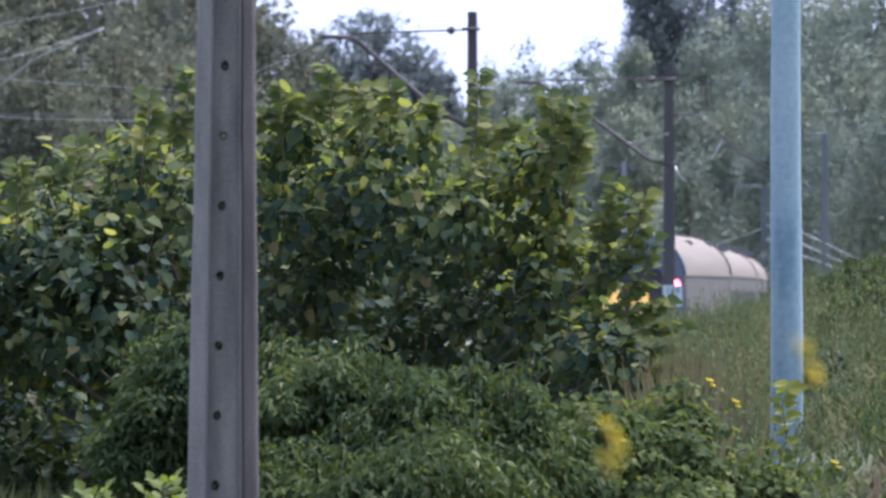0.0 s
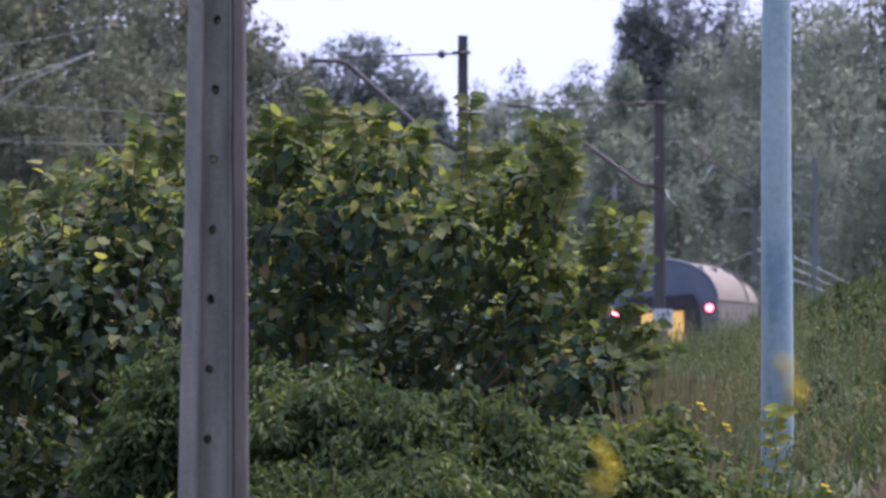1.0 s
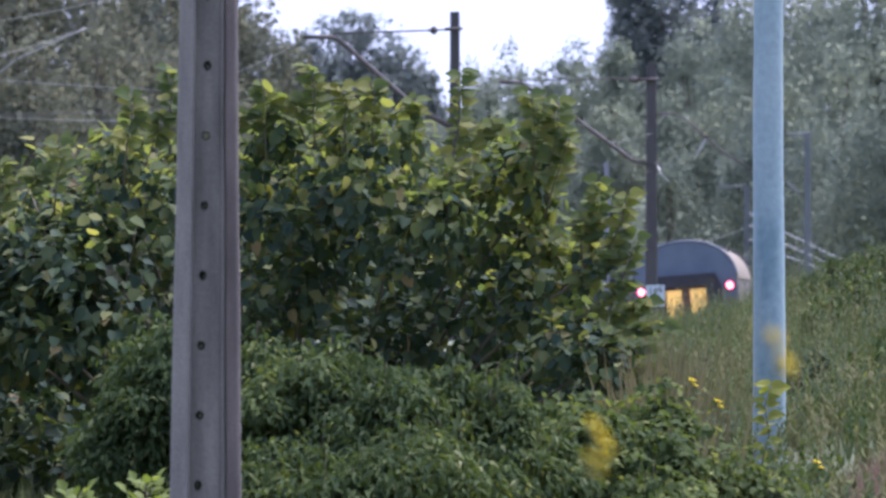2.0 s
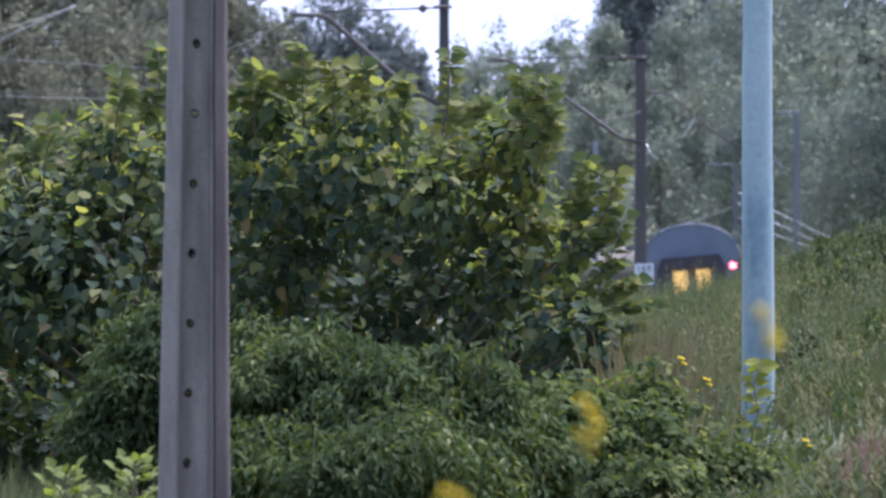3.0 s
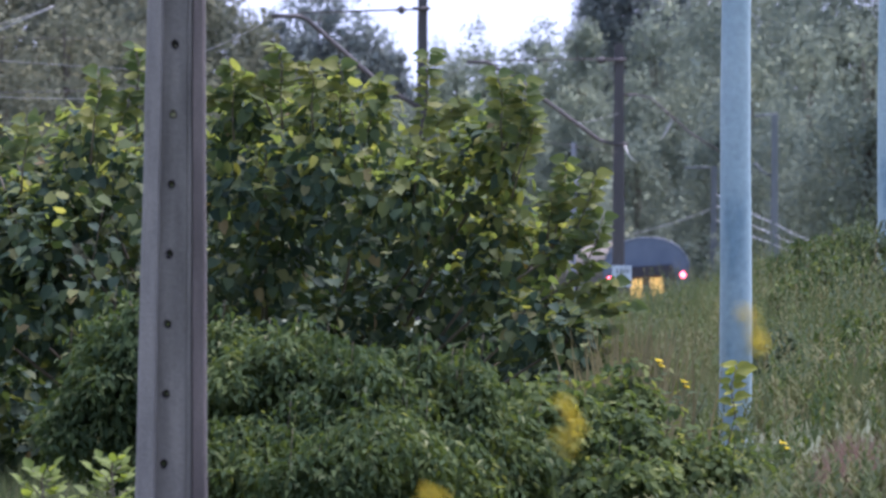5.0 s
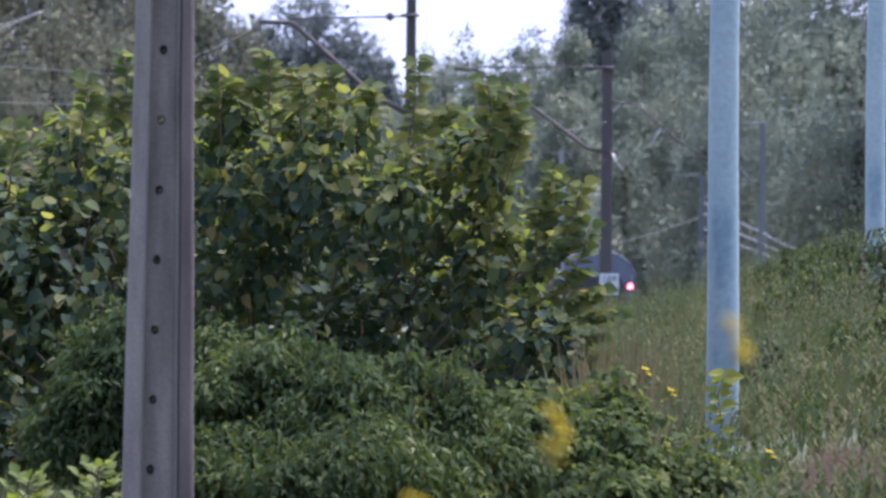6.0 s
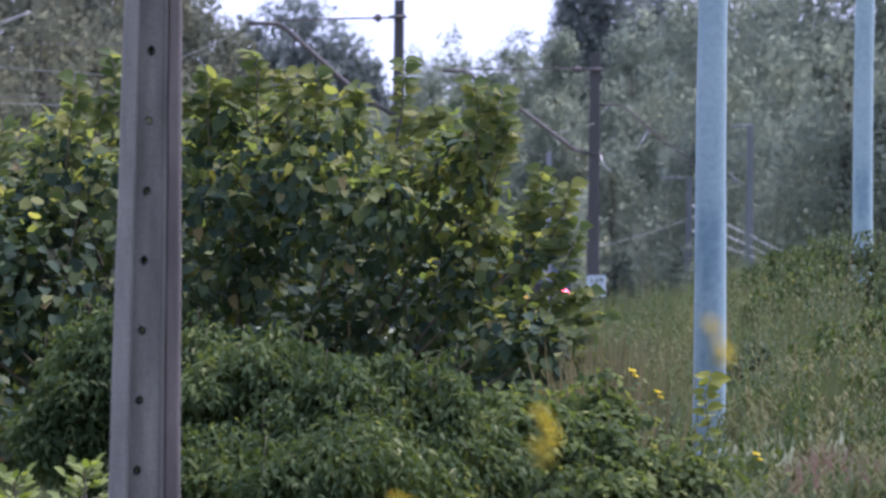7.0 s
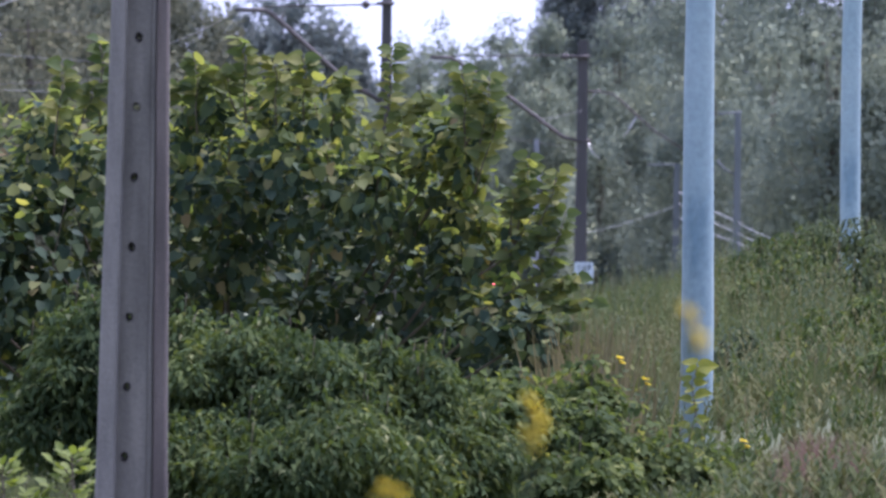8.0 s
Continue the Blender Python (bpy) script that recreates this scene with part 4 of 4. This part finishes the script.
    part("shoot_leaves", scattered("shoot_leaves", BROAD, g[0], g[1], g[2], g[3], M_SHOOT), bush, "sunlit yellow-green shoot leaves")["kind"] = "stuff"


def build_low_bush(name, label, spec, d, n, seed, material, lo=0.032, hi=0.062, shape=None):
    shape = shape or LEAFLET
    global rng
    rng = np.random.default_rng(seed)
    lumps = [lump_at(u, v, ru, rv, d + dd, 0.25 + ru / 700) for u, v, ru, rv, dd in spec]
    c0 = np.mean([l[0] for l in lumps], axis=0)
    base = Vector((c0[0], d * DEEP, float(ground_z(c0[0], d * DEEP))))
    bush = thing(name, Matrix.Translation(base), label, "bush")
    part("branchwork", bush_wood(Vector((0, 0, -0.1)), [(np.array(c) - np.array(base), r) for c, r in lumps], 0.02), bush)
    # sprays of drooping leaflets round the end of each twig
    k = n // 14
    tip, out = lump_points(knobbly(lumps, 14, 0.27), k, 0.8)
    ok = tip[:, 2] > ground_z(tip[:, 0], tip[:, 1]) + 0.1
    tip, out = tip[ok], out[ok]
    top = np.where(out[:, 2] > 0.35)[0]
    up = rng.choice(top, min(90, len(top)), replace=False)
    tip[up] += np.stack([rng.normal(size=len(up)) * 0.03, rng.normal(size=len(up)) * 0.03, rng.uniform(0.04, 0.15, len(up))], 1)
    for q in up[:40]:
        e = Vector(tip[q]) - base
        part("twig", tube_mesh("twig", [e - Vector((0.02, 0, 0.2)), e - Vector((0.005, 0, 0.08)), e], [0.004, 0.003, 0.002], M_TWIG, 4), bush)
    k = len(tip)
    w = rng.random((k, 14)) * 2 * math.pi
    rad = rng.uniform(0.01, 0.085, (k, 14))
    off = np.stack([np.cos(w) * rad, np.sin(w) * rad, -rad * 0.75 + rng.normal(size=(k, 14)) * 0.012], -1)
    pos = (tip[:, None, :] + off).reshape(-1, 3)
    along = np.stack([np.cos(w) * 0.75, np.sin(w) * 0.75, -0.75 + 0 * w], -1).reshape(-1, 3) + rng.normal(size=(k * 14, 3)) * 0.5
    nrm = np.stack([np.cos(w) * 0.6, np.sin(w) * 0.6 - 0.2, 0.9 + 0 * w], -1).reshape(-1, 3) + rng.normal(size=(k * 14, 3)) * 0.2
    size = rng.uniform(lo, hi, len(pos))
    rel = pos - np.array(base)
    near = np.where((np.repeat(out[:, 1], 14) < -0.6) & (np.repeat(out[:, 2], 14) > 0.1))[0][::5][:120]
    rest = np.setdiff1d(np.arange(len(pos)), near)
    part("foliage", scattered("foliage", shape, rel[rest], along[rest], nrm[rest], size[rest], material), bush)["kind"] = "stuff"
    leaf = mesh_of("leaflet", shape[0], shape[1], M_LOW_ONE)
    a = units(along[near])
    nn = units(nrm[near] - (nrm[near] * a).sum(1, keepdims=True) * a)
    for q, i in enumerate(near):
        s = np.cross(a[q], nn[q])
        m = Matrix([(s[r], a[q][r], nn[q][r], rel[i][r]) for r in range(3)] + [(0, 0, 0, 1)])
        part("leaflet", leaf, bush, m=m @ Matrix.Scale(float(size[i]), 4))
    return bush


build_big_bush()
build_low_bush("drooping_bush", "low bush of small drooping green leaflets", ((560, 720, 130, 110, 0), (720, 740, 140, 105, -.1), (860, 760, 120, 100, 0), (480, 690, 60, 105, .1), (690, 870, 330, 130, -.2), (980, 840, 90, 90, 0), (920, 720, 40, 55, 0), (830, 680, 30, 40, 0), (640, 690, 50, 60, 0)), 19.0, 60000, 11, M_LOW)
build_low_bush("drooping_bush", "low bush of small drooping green leaflets behind the pole", ((300, 690, 100, 115, 0), (270, 790, 100, 110, 0), (340, 620, 55, 60, 0), (390, 780, 110, 130, .1), (440, 860, 120, 110, 0)), 19.4, 26000, 12, M_LOW)
build_low_bush("roadside_shrub", "low shrub with small pointed leaves in tall grass", ((1060, 800, 95, 85, -.2), (1110, 840, 110, 95, 0), (1230, 850, 110, 80, 0), (1340, 870, 90, 50, 0), (1190, 750, 70, 45, .3), (1440, 890, 80, 45, 0), (1180, 890, 110, 60, -.3)), 20.0, 26000, 13, M_ROADSIDE, 0.032, 0.06, ROUNDLET)
build_low_bush("verge_shrub", "dark green shrub among tall verge weeds", ((1500, 575, 55, 45, 0), (1560, 555, 60, 60, .4), (1620, 610, 70, 60, 0), (1440, 640, 40, 35, -.5)), 37.0, 5200, 15, M_LOW, 0.06, 0.10)
build_low_bush("twiggy_shrub", "dark twiggy shrub beside the farther blue post", ((1640, 500, 75, 75, 0), (1700, 540, 80, 90, 0), (1640, 580, 50, 60, 0), (1790, 540, 90, 110, 0)), 36.0, 5000, 14, M_WEED, 0.05, 0.10)
for lab, spec, dd, cnt, sd_, mat_ in (
        ("rounded green shrub in the tall verge grass", ((1500, 505, 60, 35, 0), (1580, 490, 70, 50, 0), (1660, 540, 60, 60, .3)), 44.0, 4200, 16, M_LOW),
        ("dark leafy shrub on the grassy bank", ((1620, 650, 80, 60, 0), (1700, 640, 70, 80, .2), (1560, 690, 50, 35, 0)), 30.0, 5600, 17, M_LOW),
        ("leafy weeds grown into a shrub beside reddish grass", ((1650, 770, 70, 50, 0), (1730, 750, 80, 80, .2)), 25.0, 5200, 18, M_LOW),
        ("low green shrub between blue post and bank", ((1470, 690, 45, 40, 0), (1510, 730, 55, 40, 0)), 28.0, 2600, 19, M_WEED)):
    build_low_bush("verge_shrub", lab, spec, dd, cnt, sd_, mat_, 0.05, 0.09)


def build_sprig(u, v, n, seed):
    global rng
    rng = np.random.default_rng(seed)
    d = 17.2
    p = at(u, v, d)
    g = float(ground_z(p.x, p.y))
    plant = thing("elder_shoot", Matrix.Translation((p.x, p.y, g)), "bright green young shoot with pointed leaflets", "plant", "young elder shoots")
    h = p.z - g
    stalk = part("stalk", tube_mesh("stalk", [(0, 0, -.05), (0.02, 0, h * .5), (0, 0, h)], [.012, .009, .004], M_TWIG, 6), plant)
    P, A, N = [], [], []
    for i in range(n):
        w = i * 2.4
        z = h - 0.24 * (i / n) ** 1.2
        ln = 0.05 + 0.09 * (i / n)
        tip = Vector((math.cos(w) * ln, math.sin(w) * ln * 0.8, z + 0.035))
        root = Vector((0, 0, z - 0.03))
        part("petiole", tube_mesh("petiole", [root, root.lerp(tip, 0.5) + Vector((0, 0, .015)), tip], [.003, .0025, .0015], M_TWIG, 4), stalk)
        for j in range(5):
            q = root.lerp(tip, 0.5 + 0.5 * (j // 2) / 2)
            s = (j % 2) * 2 - 1 if j < 4 else 0
            dirv = (tip - root).normalized() * (0.7 if s else 1.0) + Vector((-math.sin(w), math.cos(w), 0)) * s * 0.8
            P.append(q), A.append(dirv), N.append(Vector((rng.normal() * .3, -.5, 1)))
    foliage = part("foliage", scattered("foliage", (LANCE[0] * np.array([1.9, 1, 1]), LANCE[1]), np.array(P), np.array(A), np.array(N), rng.uniform(.046, .070, len(P)), M_SPRIG), plant)
    foliage["kind"] = "stuff"


for u, v, n, s in ((165, 880, 12, 1), (288, 860, 13, 2), (225, 935, 9, 3)):
    build_sprig(u, v, n, 40 + s)


def build_vine():
    """A climbing shoot before the blue post."""
    global rng
    rng = np.random.default_rng(71)
    d = 22.7
    low, high = at(1372, 850, d), at(1394, 682, d)
    g = Vector((low.x - 0.03, low.y, float(ground_z(low.x, low.y))))
    vine = thing("climbing_vine", Matrix.Translation(g), "bright yellow-green vine shoot before the blue post", "plant")
    pts = [Vector((0, 0, -.05)), low - g, at(1392, 770, d) - g, at(1384, 720, d) - g, high - g]
    part("stalk", tube_mesh("stalk", pts, [.008, .006, .005, .004, .002], M_TWIG, 6), vine)
    P, A, N, Z = shoot(pts[1:], 20, 0.088, BROAD, M_SPRIG)
    leaf = mesh_of("leaf", BROAD[0], BROAD[1], M_VINE)
    for p, a, n, z in zip(P, units(A), N, Z):
        n = n - a * (a @ n)
        n /= np.linalg.norm(n)
        b = np.cross(a, n)
        part("leaf", leaf, vine, m=Matrix([(b[r], a[r], n[r], p[r]) for r in range(3)] + [(0, 0, 0, 1)]) @ Matrix.Scale(float(z), 4))


build_vine()


# ---- grass and weeds ----
def build_grass():
    global rng
    rng = np.random.default_rng(33)

    def field(n, y0, y1, u0, u1):
        y = DEEP * (y0 + (y1 - y0) * rng.random(n) ** 1.15)
        u = rng.uniform(u0, u1, n)
        x = (u - 784) / F * y
        return x, y

    red = at(1612, 872, 19.8)

    def bare(x, y):
        """The patch that the reddish grass holds."""
        return ((x - red.x) / 0.34) ** 2 + ((y - red.y) / 1.6 / DEEP) ** 2 < 0.6

    n = 70000
    x, y = field(n, 15.5, 62, 880, 1900)
    patch = np.sin(x * 2.9 + y * 0.13) * np.sin(y * 0.18 + x * 1.1 + 1.0)
    ok = ~bare(x, y) & (rng.random(n) < 0.62 + 0.38 * patch)
    x, y, patch = x[ok], y[ok], patch[ok]
    n = len(x)
    h = rng.uniform(0.22, 0.60, n) * (0.8 + 0.35 * patch) * np.interp(y / DEEP, [19, 26, 34], [0.4, 0.6, 1.0])
    lean = rng.normal(size=(n, 3)) * np.array([0.25, 0.25, 0]) + np.array([0.06, 0, 1])
    tone = np.sin(x * 4.1 + y * 0.05) + np.sin(x * 1.7 - y * 0.11 + 2.0) + 0.8 * np.sin(y * 0.23 + 0.7) + 0.5 * rng.normal(size=n)
    foot, face = np.stack([x, y, ground_z(x, y) - 0.02], 1), rng.normal(size=(n, 3)) * np.array([1, 1, 0]) + np.array([0, -0.6, 0])
    for name, pick, material, label in (
            ("grass", tone < -0.35, M_GRASS, "tall uncut grass, green with thin blades"),
            ("sage_grass", (tone >= -0.35) & (tone < 0.45), M_SAGE, "tall dull sage-green grass in patches"),
            ("olive_grass", tone >= 0.45, M_OLIVE, "tall ripening olive-yellow grass in patches")):
        tagged(new(name, scattered(name, BLADE, foot[pick], lean[pick], face[pick], h[pick], material)), label, "grass", kind="stuff")

    n = 9000
    x, y = field(n, 15.0, 24.5, -250, 960)
    lean = rng.normal(size=(n, 3)) * np.array([0.35, 0.35, 0]) + np.array([0, 0, 1])
    me = scattered("short_grass", BLADE, np.stack([x, y, ground_z(x, y) - 0.02], 1), lean, rng.normal(size=(n, 3)) * np.array([1, 1, 0]) + np.array([0, -0.6, 0]), rng.uniform(0.15, 0.35, n), M_GRASS)
    tagged(new("short_grass", me), "shaded grass under the bushes", "grass", kind="stuff")

    # leafy weeds in clumps: upright stems with narrow leaves all round
    cx, cy = field(430, 17, 60, 930, 1950)
    each = rng.integers(5, 15, 430)
    tall = rng.uniform(0.35, 1.0, 430) * np.interp(cx / cy * DEEP, [0.03, 0.07, 0.13], [0.75, 0.85, 1.1])
    which = np.repeat(np.arange(430), each)
    m = len(which)
    x, y = cx[which] + rng.normal(size=m) * 0.17, cy[which] + rng.normal(size=m) * 0.6
    ok = ~bare(x, y)
    x, y, which = x[ok], y[ok], which[ok]
    m = len(x)
    hh = tall[which] * rng.uniform(0.65, 1.1, m) * np.interp(y / DEEP, [19, 26, 34], [0.4, 0.55, 1.0]) * np.interp(x / y * DEEP, [0.05, 0.075, 0.095], [0.85, 0.75, 1.0])
    k = 26
    f = np.tile((np.arange(k) + 0.5) / k, (m, 1))
    w = rng.random((m, k)) * 2 * math.pi
    bx = rng.normal(size=(m, 1)) * 0.2
    pos = np.stack([x[:, None] + bx * f * hh[:, None], y[:, None] + 0 * f, ground_z(x, y)[:, None] + f * hh[:, None]], -1).reshape(-1, 3)
    along = np.stack([np.cos(w), np.sin(w), 1.3 + 0 * w], -1).reshape(-1, 3)
    nrm = np.stack([-0.4 * np.cos(w), -0.4 * np.sin(w) - 0.2, 1 + 0 * w], -1).reshape(-1, 3)
    size = (rng.uniform(0.04, 0.095, (m, k)) * (1.15 - 0.75 * f)).reshape(-1)
    sort = np.repeat(which % 4, k)
    for name, pick, material in (("weeds", sort == 0, M_WEED), ("dark_weeds", sort == 1, M_LOW), ("sage_weeds", sort == 2, M_SAGE), ("olive_weeds", sort == 3, M_OLIVE)):
        me = scattered(name, STREAK, pos[pick], along[pick], nrm[pick], size[pick], material)
        tagged(new(name, me), "tall leafy weeds standing in clumps in the grass", "weeds", kind="stuff")

    # pale dry stalks with feathery heads
    n = 380
    x, y = field(n, 21, 58, 1000, 1900)
    h = rng.uniform(0.45, 0.85, n) * np.interp(y / DEEP, [19, 26, 34], [0.5, 0.6, 0.95]) * np.interp(x / y * DEEP, [0.05, 0.075, 0.095], [0.7, 0.7, 1.0])
    up = rng.normal(size=(n, 3)) * np.array([0.12, 0.12, 0]) + np.array([0.05, 0, 1])
    foot = np.stack([x, y, ground_z(x, y)], 1)
    stalk = BLADE[0] * np.array([0.35, 1, 0.6])
    me = scattered("dry_stalks", (stalk, BLADE[1]), foot, up, rng.normal(size=(n, 3)) * np.array([1, 0.3, 0]) + np.array([0, -1, 0]), h, M_STRAW)
    tagged(new("dry_stalks", me), "dry straw-coloured grass stalks", "grass", kind="stuff")
    k = 7
    tip = (foot + units(up) * h[:, None])[:, None, :] - np.linspace(0, 0.13, k)[None, :, None] * units(up)[:, None, :]
    w = rng.random((n, k)) * 2 * math.pi
    along = np.stack([np.cos(w) * 0.5, np.sin(w) * 0.5, 1 + 0 * w], -1).reshape(-1, 3)
    me = scattered("seed_heads", LANCE, tip.reshape(-1, 3), along, rng.normal(size=(n * k, 3)), rng.uniform(0.02, 0.04, n * k), M_STRAW)
    tagged(new("seed_heads", me), "pale feathery seed heads on dry stalks", "grass", kind="stuff")

    # tall ripe stalks beside the bush
    n = 420
    c = at(1195, 760, 22.3)
    x, y = c.x + rng.normal(size=n) * 0.11, c.y + rng.normal(size=n) * 1.5
    up = rng.normal(size=(n, 3)) * np.array([0.10, 0.10, 0]) + np.array([0.02, 0, 1])
    me = scattered("ripe_stalks", BLADE, np.stack([x, y, ground_z(x, y)], 1), up, rng.normal(size=(n, 3)) * np.array([1, 0.3, 0]) + np.array([0, -1, 0]), rng.uniform(0.55, 1.05, n), M_STRAW)
    tagged(new("ripe_stalks", me), "tall ripe straw-coloured stalks beside the leafy bush", "grass", kind="stuff")

    # reddish seeding grass in one patch
    n = 5200
    w = rng.random(n) * 2 * math.pi
    q = np.clip(np.abs(rng.normal(size=n)) * 0.62, 0, 1.2) * (1 + 0.35 * np.sin(3 * w))
    x, y = red.x + np.cos(w) * q * 0.40, red.y + np.sin(w) * q * 1.8 * DEEP
    h = rng.uniform(0.12, 0.36, n) * np.clip(1.15 - 0.5 * q, 0.3, 1.2)
    me = scattered("reddish_grass", (BLADE[0] * np.array([0.8, 1, 1]), BLADE[1]), np.stack([x, y, ground_z(x, y)], 1), rng.normal(size=(n, 3)) * np.array([.3, .3, 0]) + np.array([0, 0, 1]), rng.normal(size=(n, 3)) * np.array([1, 1, 0]), h, M_PINK)
    tagged(new("reddish_grass", me), "patch of dry reddish seeding grass", "grass", kind="stuff")


build_grass()


# ---- yellow flowers ----
def flower_plant(u, v, d, heads, big, label, seed):
    """A stalk whose foot is its origin, with yellow blossoms at heads (across, up from the first)."""
    global rng
    rng = np.random.default_rng(seed)
    p = at(u, v, d)
    g = float(ground_z(p.x, p.y))
    plant = thing("yellow_flower", Matrix.Translation((p.x, p.y, g)), label, "flower", "yellow wild flowers")
    h = p.z - g
    part("stalk", tube_mesh("stalk", [(0, 0, -.05), (0.01, 0, h * 0.5), (0, 0, h)], [.0026, .002, .0013], M_WEED, 6), plant)
    unit = d * DEEP / F
    petal = mesh_of("petal", BROAD[0] * np.array([1.25, 0.95, 1.6]), BROAD[1], M_FLOWER)
    for i, (du, dv) in enumerate(heads):
        c = Vector((du * unit, 0.02 * math.sin(i * 3), h - dv * unit))
        bl = part("blossom", tube_mesh("blossom", [c + Vector((-du * unit * 0.7, 0, -20 * unit)), c], [.0012, .003], M_WEED, 6), plant)
        for j in range(6):
            w = j / 6 * 2 * math.pi + i
            m = Matrix.Translation(c) @ Euler((radians(35 + 25 * math.sin(i + j)), 0, w)).to_matrix().to_4x4() @ Matrix.Scale(big * (0.85 + 0.3 * rng.random()), 4)
            part("petal", petal, bl, m=m)
    me_p, me_a, me_n, me_s = shoot([(0, 0, h * 0.3), (0.01, 0, h * 0.65), (0, 0, h * 0.93)], 14, 0.05 if d > 10 else 0.022, LANCE, M_WEED)
    part("foliage", scattered("foliage", LANCE, me_p, me_a, me_n, me_s, M_WEED), plant)
    return plant, p, g


SWAYING = [
    flower_plant(1418, 622, 4.0, ((0, -6), (3, 6), (18, 34), (23, 44), (19, 56)), 0.0100, "tall stalk with bright yellow blossoms before the blue post", 61),
    flower_plant(1072, 752, 4.2, ((0, 0), (6, 16), (18, 28), (24, 44), (-6, 60), (4, 88), (14, 66)), 0.0100, "tall stalk with bright yellow blossoms before low shrubs", 62),
    flower_plant(838, 910, 4.3, ((0, 0), (22, 8), (-10, 20), (26, 24)), 0.0098, "yellow blossoms on a short stalk", 63),
]
for u, v, d, s in ((1255, 675, 20.6, 64), (1300, 712, 20.8, 65), (1476, 820, 20.5, 66)):
    flower_plant(u, v, d, ((0, 0), (5, 9)), 0.026, "small yellow daisy-like blossom in the grass", s)


# ---- what moves ----
def motions():
    for i, coach in enumerate(COACHES):
        s0 = i * (LENGTH + GAP)
        walk(coach, [(t / 4, coach_pose(s0 + SPEED * t / 4)) for t in range(33)])
    # wind moves the tall flowers: across and up at the blossom, time by time
    sway = (((0, 0, 0), (1, -14, 12), (2.8, -20, 22), (3.5, -21, 24), (4.5, -9, 24), (6.5, -17, 22), (8, -44, 24)), ((0, 0, 0), (1, 4, 0), (3.5, 12, 0), (4.5, 14, 0), (6.5, 18, 0), (8, 24, 0)), ((0, 0, 0), (3.5, 2, 0), (4.5, 12, 0), (6.5, 2, 0), (8, 6, 0)))
    for (plant, p, g), rows in zip(SWAYING, sway):
        reach = (p.z - g) / (p.y / F)
        walk(plant, [(t, pose(p.x, p.y, g + dz * p.y / F, 0, math.degrees(math.atan(dx / reach)), 0)) for t, dx, dz in rows])


motions()
